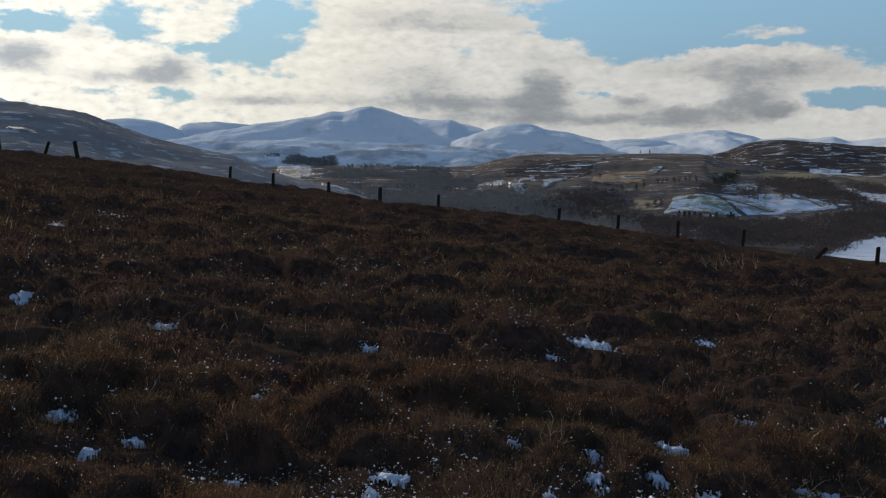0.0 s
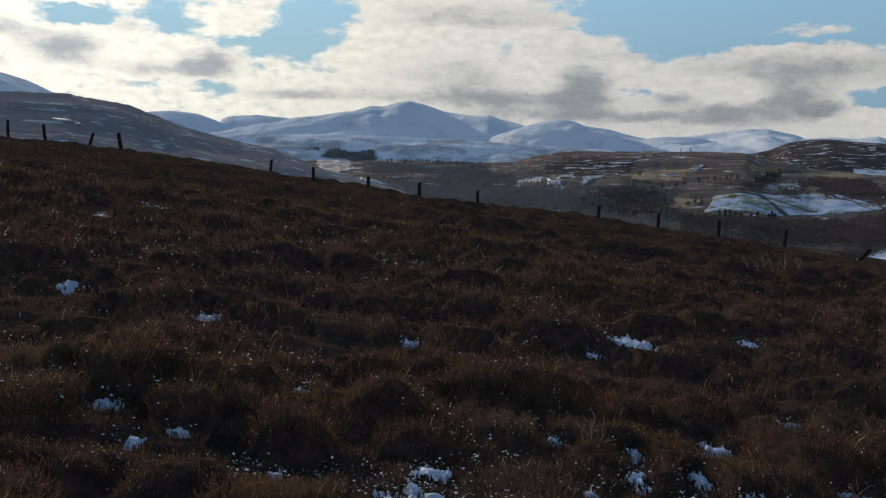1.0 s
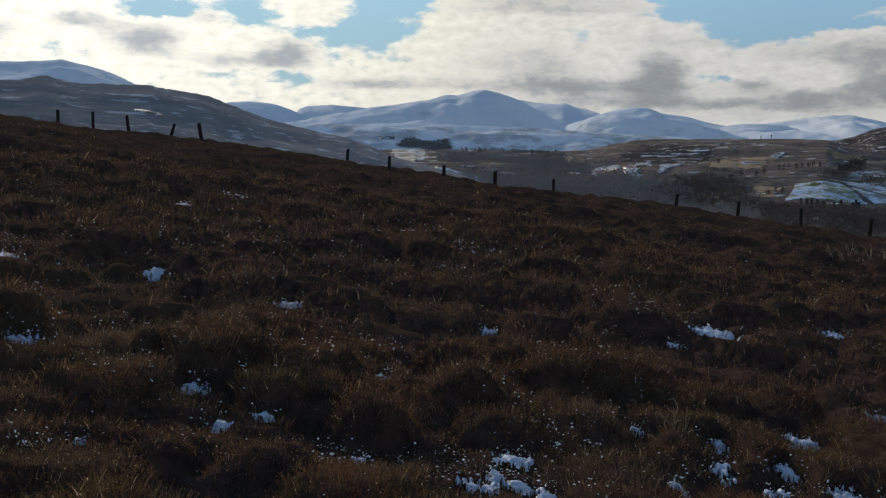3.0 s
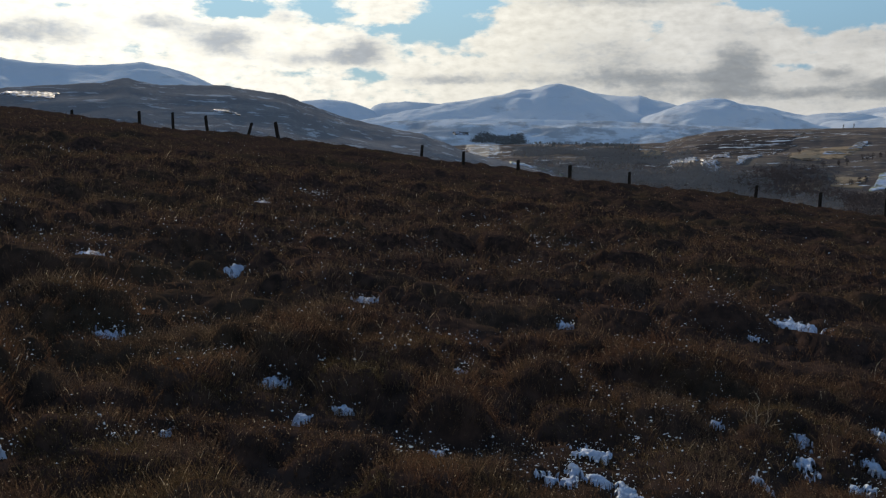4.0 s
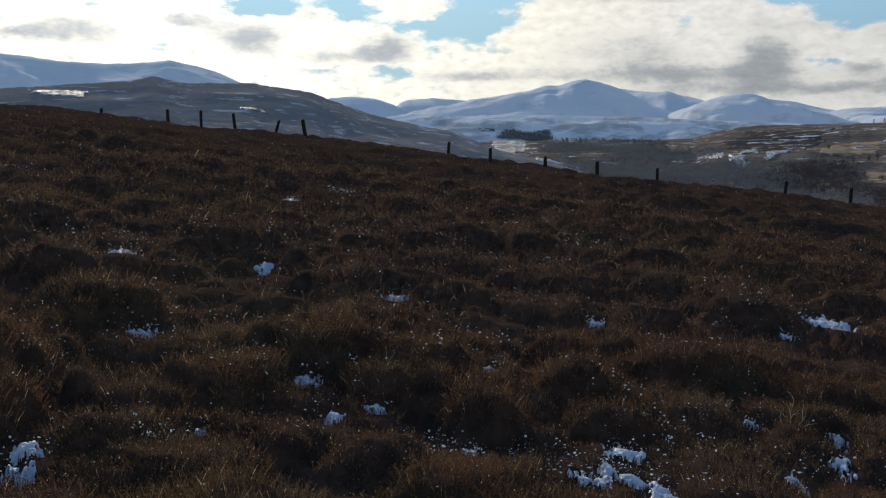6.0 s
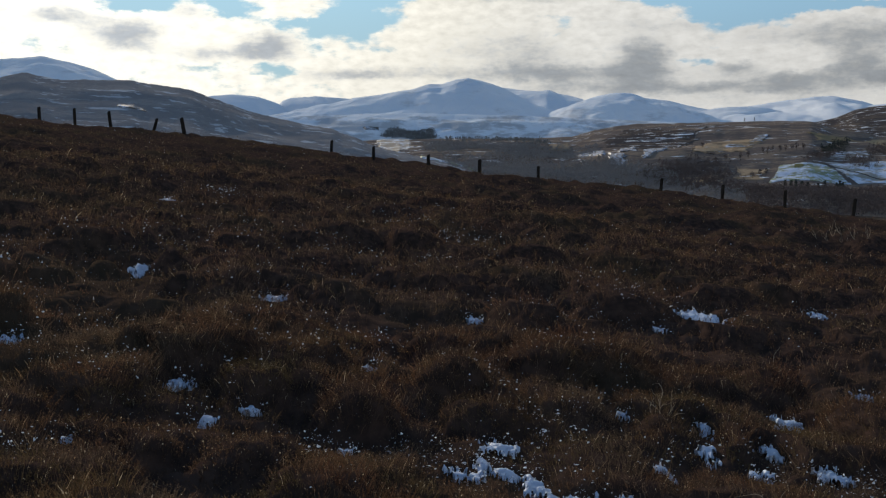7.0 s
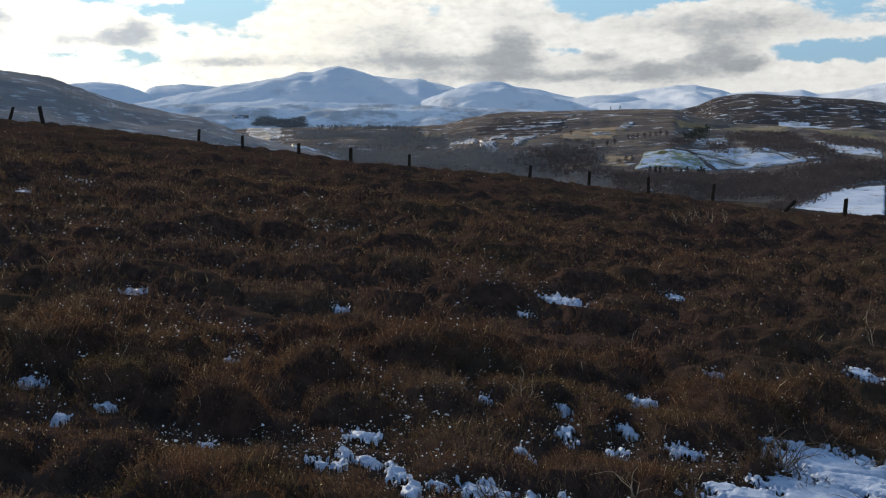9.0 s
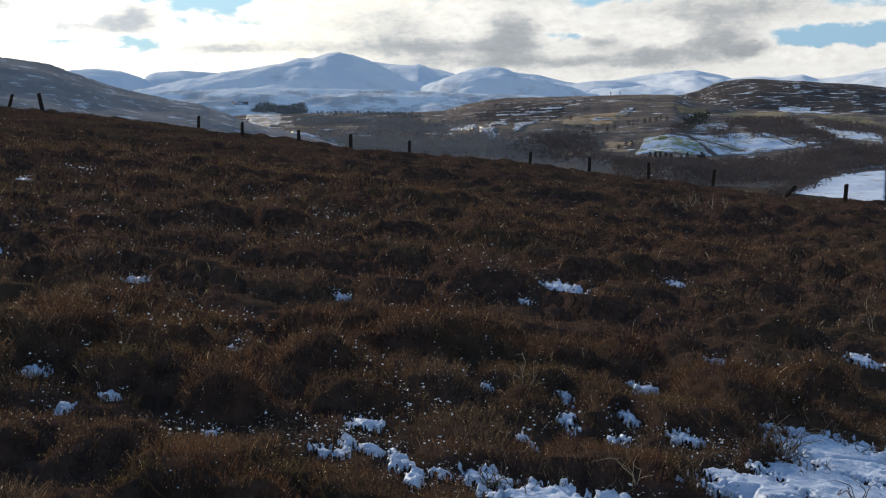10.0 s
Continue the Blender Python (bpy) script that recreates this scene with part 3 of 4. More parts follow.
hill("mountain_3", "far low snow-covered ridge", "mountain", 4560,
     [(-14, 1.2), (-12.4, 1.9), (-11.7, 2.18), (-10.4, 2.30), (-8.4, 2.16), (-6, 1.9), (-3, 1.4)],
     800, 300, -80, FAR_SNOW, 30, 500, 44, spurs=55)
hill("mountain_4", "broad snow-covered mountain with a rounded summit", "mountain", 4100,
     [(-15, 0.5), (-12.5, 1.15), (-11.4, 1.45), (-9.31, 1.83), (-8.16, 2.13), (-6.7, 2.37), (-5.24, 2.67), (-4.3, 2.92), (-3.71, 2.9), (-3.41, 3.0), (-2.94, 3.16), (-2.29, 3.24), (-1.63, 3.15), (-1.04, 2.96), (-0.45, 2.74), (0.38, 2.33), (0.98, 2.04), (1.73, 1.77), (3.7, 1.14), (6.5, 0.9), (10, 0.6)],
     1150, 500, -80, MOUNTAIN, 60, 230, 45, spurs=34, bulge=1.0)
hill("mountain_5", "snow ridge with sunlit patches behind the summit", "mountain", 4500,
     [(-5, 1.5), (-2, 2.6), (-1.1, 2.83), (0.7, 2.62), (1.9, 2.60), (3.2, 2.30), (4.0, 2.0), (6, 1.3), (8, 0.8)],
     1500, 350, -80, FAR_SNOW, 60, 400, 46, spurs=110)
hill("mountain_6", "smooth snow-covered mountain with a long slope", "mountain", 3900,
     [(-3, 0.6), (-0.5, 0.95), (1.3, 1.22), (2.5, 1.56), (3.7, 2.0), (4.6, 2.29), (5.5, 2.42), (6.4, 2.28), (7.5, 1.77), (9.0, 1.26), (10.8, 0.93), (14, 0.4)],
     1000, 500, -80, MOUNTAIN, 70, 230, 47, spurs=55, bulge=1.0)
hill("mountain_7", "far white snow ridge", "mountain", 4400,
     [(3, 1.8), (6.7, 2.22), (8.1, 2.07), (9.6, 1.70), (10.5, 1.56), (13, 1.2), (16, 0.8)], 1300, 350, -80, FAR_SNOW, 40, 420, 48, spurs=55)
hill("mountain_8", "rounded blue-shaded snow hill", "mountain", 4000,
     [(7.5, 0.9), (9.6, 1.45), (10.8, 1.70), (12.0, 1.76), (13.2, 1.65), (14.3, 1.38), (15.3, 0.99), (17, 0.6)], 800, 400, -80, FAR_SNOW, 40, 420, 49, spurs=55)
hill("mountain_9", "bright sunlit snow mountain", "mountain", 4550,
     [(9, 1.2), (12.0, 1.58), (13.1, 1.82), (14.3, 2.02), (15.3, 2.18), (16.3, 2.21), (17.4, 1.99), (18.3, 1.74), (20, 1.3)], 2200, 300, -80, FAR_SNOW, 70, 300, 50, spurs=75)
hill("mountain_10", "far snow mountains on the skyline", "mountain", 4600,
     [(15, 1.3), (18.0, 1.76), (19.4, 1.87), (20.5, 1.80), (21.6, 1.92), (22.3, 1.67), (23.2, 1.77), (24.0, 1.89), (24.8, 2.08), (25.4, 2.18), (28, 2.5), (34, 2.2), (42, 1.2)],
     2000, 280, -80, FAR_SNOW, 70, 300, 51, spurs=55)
hill("hill_4", "gentle snow-covered lower slopes of the mountains", "hill", 3250,
     [(-20, 0.5), (-14, 1.0), (-11.4, 1.22), (-8, 1.36), (-5, 1.42), (-2.2, 1.36), (0.7, 1.28), (3.7, 1.15), (6.7, 1.0), (10, 0.8), (14, 0.3)],
     600, 500, -80, FOOTHILL, 40, 200, 54, bulge=0.3, spurs=25)
hill("hill_2", "dark rounded heather knoll with snow streaks", "hill", 3000,
     [(11, 0.2), (14.5, 0.75), (15.8, 0.96), (16.6, 1.18), (17.3, 1.52), (18.3, 1.70), (19.1, 1.75), (20.2, 1.69), (21.6, 1.59), (22.9, 1.44), (24.3, 1.36), (25.5, 1.18), (30, 1.0), (40, 0.6)],
     1100, 500, -80, KNOLL, 40, 260, 52)
hill("hill_3", "low moorland hill with brown grass and woods", "hill", 2500,
     [(-16, -0.6), (-10, -0.1), (-5, 0.0), (-1.1, 0.08), (1.3, 0.10), (3.3, 0.20), (4.3, 0.52), (5.2, 0.71), (6.4, 0.86), (8.2, 0.90), (11.1, 0.96), (13.5, 1.0), (15.2, 0.96), (16.4, 0.62), (18.3, 0.30), (21, 0.14), (25.5, -0.1), (32, -0.2), (42, -0.5)],
     1500, 500, -80, MID_HILL, 34, 240, 53)


def on_land(a, r):
    x, y = r * np.sin(np.radians(a)), r * np.cos(np.radians(a))
    z = peat_z(x, y)
    for height, a0, a1, r0, r1 in LAND:
        inside = (a > a0) & (a < a1) & (r > r0) & (r < r1 + 60)
        z = np.where(inside, np.maximum(z, height(a, r)), z)
    return x, y, z


def land_point(a, e):
    """The place on the nearest hillside seen from the eye's first stand along heading a, height e (degrees)."""
    r = np.arange(450.0, 4600.0, 6.0)
    x, y, top = on_land(np.full_like(r, a), r)
    seen = np.nonzero(top >= EYE + r * math.tan(radians(e)))[0]
    i = seen[0] if len(seen) else len(r) - 1
    return float(x[i]), float(y[i]), float(top[i])


# ---- fence -----------------------------------------------------------------
def fence_post(name, a, dist, top_el, lean_side, lean_fwd, width, label):
    x, y = dist * math.sin(radians(a)), dist * math.cos(radians(a))
    foot = float(ground_z(np.array([x]), np.array([y]))[0]) - 0.05
    tall = EYE + dist * math.tan(radians(top_el)) - foot
    bm = bmesh.new()
    rings, sides = 6, 8
    last = None
    for i in range(rings + 1):
        f = i / rings
        w = width * (1.05 - 0.12 * f) * (0.82 if i == rings else 1.0)
        h = tall * f if i < rings else tall
        if i == rings - 1:
            h = tall - 0.03
        ring = []
        for k in range(sides):
            b = 2 * math.pi * (k + 0.5) / sides
            wob = 1 + 0.10 * (random.random() - 0.5)
            ring.append(bm.verts.new((w * 0.55 * math.cos(b) * wob, w * 0.55 * math.sin(b) * wob, h + (0.02 * math.cos(b) if i >= rings - 1 else 0))))
        if last:
            for k in range(sides):
                bm.faces.new((last[k], last[(k + 1) % sides], ring[(k + 1) % sides], ring[k]))
        last = ring
    bm.faces.new(last)
    me = bpy.data.meshes.new(name)
    bm.to_mesh(me)
    bm.free()
    me.materials.append(POST)
    ob = new(name, me)
    ob.matrix_world = pose(x, y, foot, lean_fwd, lean_side, 0)
    return tagged(ob, label, "fence post", "fence posts along the moor edge")


UPRIGHT = "dark weathered wooden fence post standing in heather"
for a, d, e, s, w in ((-24.17, 66, 1.61, -1, .17), (-22.51, 65, 1.57, -1, .15), (-20.78, 63, 1.43, -6, .16), (-9.59, 56, -0.02, 3, .14), (-7.35, 55, -0.35, 0, .15),
                      (-1.69, 53, -1.03, 0, .18), (1.43, 52, -1.37, 0, .14), (7.85, 51, -1.98, 4, .14), (10.98, 51, -2.28, 2, .14), (14.1, 51, -2.53, 0, .14), (23.86, 50, -3.54, 2, .17)):
    fence_post("fence_post", a, d, e, s, random.uniform(-2, 2), w, UPRIGHT)
fence_post("fence_post", -27.44, 68, 1.63, 0, 0, .16, "short dark fence post almost hidden in heather")
fence_post("fence_post", -18.75, 61, 1.12, 17, 0, .15, "wooden fence post leaning over in heather")
fence_post("fence_post", -17.15, 60, 1.14, -10, 0, .19, "thick wooden fence post tilted in heather")
fence_post("fence_post", -4.43, 54, -0.78, 0, 0, .17, "short thick wooden fence post in heather")
fence_post("fence_post", 17.37, 51, -2.89, 5, 0, .14, "short tilted wooden fence post in heather")
fence_post("fence_post", 20.9, 51, -3.45, 42, 0, .16, "fallen wooden fence post leaning low over heather")


# ---- heather ---------------------------------------------------------------
rng = np.random.default_rng(7)


def frame_quads(n, quads, per):
    return (np.asarray(quads)[None] + (np.arange(n) * per)[:, None, None]).reshape(-1, 4)


def sprigs(x, y, z, tall, width, slope, rng):
    """Heather sprigs: a wiry stem leaning out of its bush, with three stubby shoots up its length."""
    n = len(x)
    bend = rng.uniform(0, 2 * np.pi, n)
    lean = tall * rng.uniform(0.05, 0.55, n)
    off = np.stack([np.cos(bend) * lean - 0.25 * slope[0] * tall, np.sin(bend) * lean - 0.25 * slope[1] * tall, np.zeros(n)], -1)
    root = np.stack([x, y, z], -1)
    up = np.stack([np.zeros(n), np.zeros(n), tall], -1)
    b = rng.uniform(0, 2 * np.pi, n)
    across = np.stack([-np.sin(b), np.cos(b), np.zeros(n)], -1) * (width * rng.uniform(0.13, 0.24, n))[:, None]
    v = [root - across * 0.7, root + up * 0.6 + off * 0.4 - across, root + up + off, root + up * 0.55 + off * 0.4 + across]
    quads = [(0, 1, 2, 3)]
    for k in range(3):
        f = rng.uniform(0.35, 1.0, n)
        c = root + up * f[:, None] + off * (f * f)[:, None]
        b = rng.uniform(0, 2 * np.pi, n)
        out = np.stack([np.cos(b), np.sin(b), rng.uniform(0.4, 1.5, n)], -1)
        out *= (width * rng.uniform(1.3, 3.2, n))[:, None]
        across = np.stack([-np.sin(b), np.cos(b), np.zeros(n)], -1) * (width * rng.uniform(0.65, 1.3, n))[:, None]
        v += [c, c + out * 0.55 + across, c + out, c + out * 0.5 - across]
        i = 4 * k + 4
        quads.append((i, i + 1, i + 2, i + 3))
    verts = np.stack(v, 1)
    return verts.reshape(-1, 3), frame_quads(n, quads, 16)


def scatter(n, az0, az1, r0, r1, power):
    """Points of a sector, thinning out with distance as r to -power per square metre."""
    p = 2 - power
    u = rng.random(n)
    r = (r0 ** p + u * (r1 ** p - r0 ** p)) ** (1 / p)
    a = np.radians(rng.uniform(az0, az1, n))
    return r * np.sin(a), r * np.cos(a), r


def build_heather():
    parts = []
    for n, az0, az1, r0, r1, power in ((172000, -37, 28.5, 3.1, 8.0, 0.7), (118000, -37, 28.5, 8.0, 26.0, 1.3), (56000, -37, 28.5, 26.0, 68.0, 1.3), (9000, 28.5, 323, 1.0, 14.0, 0.6), (5000, -37, 28.5, 0.9, 3.1, 0.3)):
        x, y, r = scatter(n, az0, az1, r0, r1, power)
        b = bush_z(x, y)
        share = bed_share(x, y) if r0 < 20 else np.full_like(x, -9.0)
        slope = [np.clip((bush_z(x + dx, y + dy) - b) / 0.05, -1.2, 1.2) for dx, dy in ((0.05, 0), (0, 0.05))]
        dense = np.clip(b * 6.0, 0.10, 1) * np.clip(0.42 + 0.9 * np.hypot(*slope), 0, 1)
        keep = (rng.random(len(x)) < dense) & (share < rng.uniform(-0.1, 0.55, len(x)))
        x, y, r, b, share, slope = x[keep], y[keep], r[keep], b[keep], share[keep], [v[keep] for v in slope]
        h = (0.028 + 0.06 * b + 0.045 * vnoise(x / 0.4, y / 0.4, 33)) * rng.uniform(0.5, 1.5, len(x))
        h = h * np.where(r < 12, np.clip(-2.0 * share, 0.4, 1), 1)
        grow = np.maximum(1.0, r / 6.5) ** 0.62 * (1.7 if n < 20000 else 1.0)
        parts.append(sprigs(x, y, peat_z(x, y) + 0.95 * b - 0.02, h * np.minimum(grow, 1.7), 0.0024 * grow * rng.uniform(0.7, 1.4, len(x)), slope, rng))
    verts = np.concatenate([p[0] for p in parts])
    quads, base = [], 0
    for v, q in parts:
        quads.append(q + base)
        base += len(v)
    ob = new("heather", quad_mesh("heather", verts, np.concatenate(quads), HEATHER, smooth=False))
    return tagged(ob, "rust-brown winter heather covering the moor", "heather", kind="stuff")


build_heather()


# ---- snow ------------------------------------------------------------------
def snow_patch(lobes, label):
    x0, x1 = min(c[0] - 1.5 * c[2] for c in lobes), max(c[0] + 1.5 * c[2] for c in lobes)
    y0, y1 = min(c[1] - 1.5 * c[3] for c in lobes), max(c[1] + 1.5 * c[3] for c in lobes)
    pitch = 0.009 * max(1.0, lobes[0][1] / 6.0)
    x, y = np.meshgrid(np.arange(x0, x1, pitch), np.arange(y0, y1, pitch))
    m = lobe_share(x, y, lobes, 2.4 if lobes[0][2] > 0.14 else 3.0)
    wide = min(1.0, (x1 - x0) / 1.4)
    lumps = (1 - 0.8 * wide) * 0.06 * fbm(x / 0.045, y / 0.045, 75, 3) ** 1.4 + wide * (0.04 * fbm(x / 0.35, y / 0.35, 76, 3) + 0.006 * fbm(x / 0.06, y / 0.06, 77, 2))
    level = peat_z(x, y) + np.minimum(0.95 * bush_z(x, y), 0.105)
    z = level + (0.010 + lumps) * np.clip(m * 3.5, 0, 1) ** 0.5
    z = np.where(m <= 0, level - 0.02, z)
    keep = (m > -0.06)[:-1, :-1] & (m > -0.06)[1:, 1:]
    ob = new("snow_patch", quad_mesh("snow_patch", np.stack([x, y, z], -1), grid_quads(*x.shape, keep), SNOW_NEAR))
    return tagged(ob, label, "snow", "snow patches in the heather", "structure")


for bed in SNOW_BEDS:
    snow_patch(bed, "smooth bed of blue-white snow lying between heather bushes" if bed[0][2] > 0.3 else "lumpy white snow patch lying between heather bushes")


def build_crumbs():
    """Small lumps of snow caught in the heather."""
    x, y, r = scatter(95000, -38, 30, 3.2, 66.0, 1.35)
    thick = fbm(x / 0.8, y / 0.7, 91, 3) * 0.6 + fbm(x / 4.0, y / 4.0, 95, 2) * 0.4
    keep = rng.random(len(x)) < np.clip((thick - 0.54) * 3.5, 0.0, 0.5) * np.clip(12 / r, 0.3, 1)
    xs, ys, sizes = [x[keep]], [y[keep]], [rng.gamma(1.3, 0.0015, keep.sum())]
    edges = [(cx, cy, 0.6 * rx, 0.6 * ry) for bed in SNOW_BEDS for cx, cy, rx, ry in bed if rx < 0.3]
    for cx, cy, rx, ry in SNOW_DUST + edges:
        # knots of a few lumps each, strewn over the bush
        for k in range(int(8 + 95 * min(rx, 0.3))):
            kx, ky, n = rng.normal(cx, rx * 0.8 + 0.02), rng.normal(cy, ry * 0.8 + 0.02), int(rng.integers(2, 9))
            xs.append(rng.normal(kx, 0.016, n)), ys.append(rng.normal(ky, 0.022, n)), sizes.append(rng.gamma(1.2, 0.0016, n))
    x, y, s = np.concatenate(xs), np.concatenate(ys), np.concatenate(sizes)
    r = np.hypot(x, y)
    s = np.minimum(s, 0.0056) * np.maximum(1, r / 9.0) ** 0.55
    n = len(x)
    z = ground_z(x, y) + np.where(rng.random(n) < 0.3, 0.0, rng.uniform(0.02, 0.09, n))
    # a lump: rings of four with uneven reach, closed above and below
    ang = np.arange(4) * np.pi / 2
    rings = [np.stack([np.cos(ang) * w, np.sin(ang) * w, np.full(4, h)], -1) for w, h in ((0.5, -0.45), (1.0, 0.0), (0.3, 0.55))]
    lump = np.concatenate(rings)
    shape = lump[None] * rng.uniform(0.5, 1.4, (n, 12, 1)) * rng.uniform(0.4, 2.0, (n, 1, 3)) * s[:, None, None]
    v = shape + np.stack([x, y, z], -1)[:, None]
    quads = [(4 * k + i, 4 * k + (i + 1) % 4, 4 * k + 4 + (i + 1) % 4, 4 * k + 4 + i) for k in range(2) for i in range(4)]
    quads.append((8, 9, 10, 11))
    ob = new("snow_crumbs", quad_mesh("snow_crumbs", v.reshape(-1, 3), frame_quads(n, quads, 12), SNOW_CRUMB))
    return tagged(ob, "crumbs of frozen snow caught on heather tips", "snow", kind="stuff")


build_crumbs()


# ---- bare twigs and stalks -------------------------------------------------
def tube(verts, quads, p, q, r0, r1, sides=5):
    axis = (q - p) / max(1e-6, np.linalg.norm(q - p))
    u = np.cross(axis, (0.3, 0.5, 0.81))
    u /= np.linalg.norm(u)
    w = np.cross(axis, u)
    i = len(verts)
    for c, r in ((p, r0), (q, r1)):
        for k in range(sides):
            b = 2 * math.pi * k / sides
            verts.append(c + r * (math.cos(b) * u + math.sin(b) * w))
    for k in range(sides):
        quads.append((i + k, i + (k + 1) % sides, i + sides + (k + 1) % sides, i + sides + k))


def twig(verts, quads, p, way, length, thick, depth):
    steps = 4
    for i in range(steps):
        way = way + rng.normal(0, 0.24, 3)
        way /= np.linalg.norm(way)
        q = p + way * length / steps
        tube(verts, quads, p, q, thick * (1 - 0.15 * i), thick * (0.85 - 0.15 * i))
        p = q
        if depth and i in (1, 3):
            turn = way + rng.normal(0, 0.55, 3)
            twig(verts, quads, p, turn / np.linalg.norm(turn), length * 0.55, thick * 0.6, depth - 1)


def bare_twig(name, x, y, tall, stems, spread, thick, mat, label, depth=2):
    z = float(ground_z(np.array([x]), np.array([y]))[0]) - 0.03
    base = new(name)
    base.location = (x, y, z)
    for k in range(stems):
        verts, quads = [], []
        way = np.array([rng.normal(0, spread), rng.normal(0, spread), 1.0])
        root = np.array([rng.normal(0, 0.012), rng.normal(0, 0.012), 0.0])
        twig(verts, quads, root, way / np.linalg.norm(way), tall * rng.uniform(0.7, 1.1), thick, depth)
        stem = new("stem", quad_mesh("stem", np.array(verts), np.array(quads), mat))
        stem.parent = base
    return tagged(base, label, "twig", "bare twigs in the heather")


SNOW_TWIGS = "dark bare twigs poking out of snow"
bare_twig("bare_twig", 1.17, 4.66, 0.21, 3, 0.07, 0.0028, PALE_TWIG, "pale bare heather stems standing before a dark bush", 1)
bare_twig("bare_twig", 0.88, 6.30, 0.16, 7, 0.35, 0.003, PALE_TWIG, "bleached dead heather sprig among living heather")
for x, y, tall, stems, spread, thick in ((2.10, 5.30, 0.30, 8, 0.8, 0.0045), (2.02, 5.44, 0.26, 7, 0.8, 0.004), (2.16, 5.12, 0.24, 7, 0.9, 0.004), (1.92, 5.30, 0.22, 6, 0.8, 0.0035),
                                         (2.64, 5.60, 0.20, 4, 0.7, 0.005), (2.55, 5.86, 0.20, 5, 0.8, 0.004), (2.85, 5.70, 0.2, 4, 0.8, 0.004), (2.22, 4.62, 0.22, 4, 0.8, 0.004),
                                         (1.74, 5.10, 0.16, 5, 0.7, 0.003), (1.45, 4.62, 0.16, 5, 0.7, 0.003), (0.53, 4.62, 0.18, 6, 0.8, 0.004), (0.60, 4.52, 0.16, 6, 0.9, 0.0045),
                                         (0.45, 4.62, 0.16, 5, 0.8, 0.0035), (0.82, 4.66, 0.13, 4, 0.8, 0.003), (1.05, 4.62, 0.12, 4, 0.7, 0.003)):
    bare_twig("bare_twig", x, y, 0.65 * tall, stems + 2, spread, 1.1 * thick, TWIG, SNOW_TWIGS)
bare_twig("bare_twig", 4.84, 10.1, 0.25, 3, 0.9, 0.004, PALE_TWIG, "bleached fallen twigs lying over heather")
bare_twig("bare_twig", 2.02, 8.40, 0.13, 3, 0.8, 0.003, PALE_TWIG, "bleached fallen twigs lying over heather")
bare_twig("bare_twig", 2.40, 7.70, 0.15, 4, 0.7, 0.003, PALE_TWIG, "bleached dead heather sprig among living heather")
bare_twig("bare_twig", -1.42, 5.9, 0.11, 3, 0.4, 0.002, PALE_TWIG, "bleached dead heather sprig among living heather")
bare_twig("bare_twig", 0.51, 17.6, 0.18, 4, 0.3, 0.005, PALE_TWIG, "bleached dead heather sprig among living heather")
for x, y in ((7.45, 26.6), (7.67, 26.5), (7.90, 26.8), (8.00, 26.3), (8.12, 26.9), (8.20, 26.1), (8.53, 26.2), (8.75, 23.8), (9.10, 24.6)):
    bare_twig("dry_stalk", x, y, 0.30, 3, 0.16, 0.004, PALE_TWIG, "tall bleached dry stalks standing in heather", 1)

# ---- valley woods and fields -----------------------------------------------
def tree_verts(x, y, z, tall, wide, rng, pointed=False, cards=16):
    n = len(x)
    v = []
    quads = [(0, 1, 2, 3)]
    w = tall * 0.02
    v += [np.stack([x - w, y, z - 1], -1), np.stack([x + w, y, z - 1], -1), np.stack([x + w * 0.4, y, z + tall * 0.7], -1), np.stack([x - w * 0.4, y, z + tall * 0.7], -1)]
    for k in range(cards):
        f = rng.uniform(0.12 if pointed else 0.28, 1.0, n)
        reach = (1 - f * 0.95) if pointed else np.sqrt(np.clip(1 - ((f - 0.6) / 0.45) ** 2, 0.03, 1))
        b = rng.uniform(0, 2 * np.pi, n)
        rad = wide * reach * np.sqrt(rng.random(n)) * 0.8
        c = np.stack([x + np.cos(b) * rad, y + np.sin(b) * rad, z + tall * f], -1)
        t = rng.uniform(0, 2 * np.pi, n)
        s = wide * rng.uniform(0.15, 0.34, n) * (2.0 if pointed else 1.0)
        thin = 1.0 if pointed else 0.75
        right = np.stack([np.cos(t), np.sin(t), rng.uniform(-.5, .5, n)], -1) * (s * thin)[:, None]
        rise = np.stack([rng.uniform(-.5, .5, n), rng.uniform(-.5, .5, n), np.full(n, -0.6 if pointed else 1.0)], -1) * s[:, None]
        i = 4 + 4 * k
        v += [c - right, c - rise * 0.5, c + right, c + rise]
        quads.append((i, i + 1, i + 2, i + 3))
    return np.stack(v, 1).reshape(-1, 3), frame_quads(n, quads, 4 + 4 * cards)


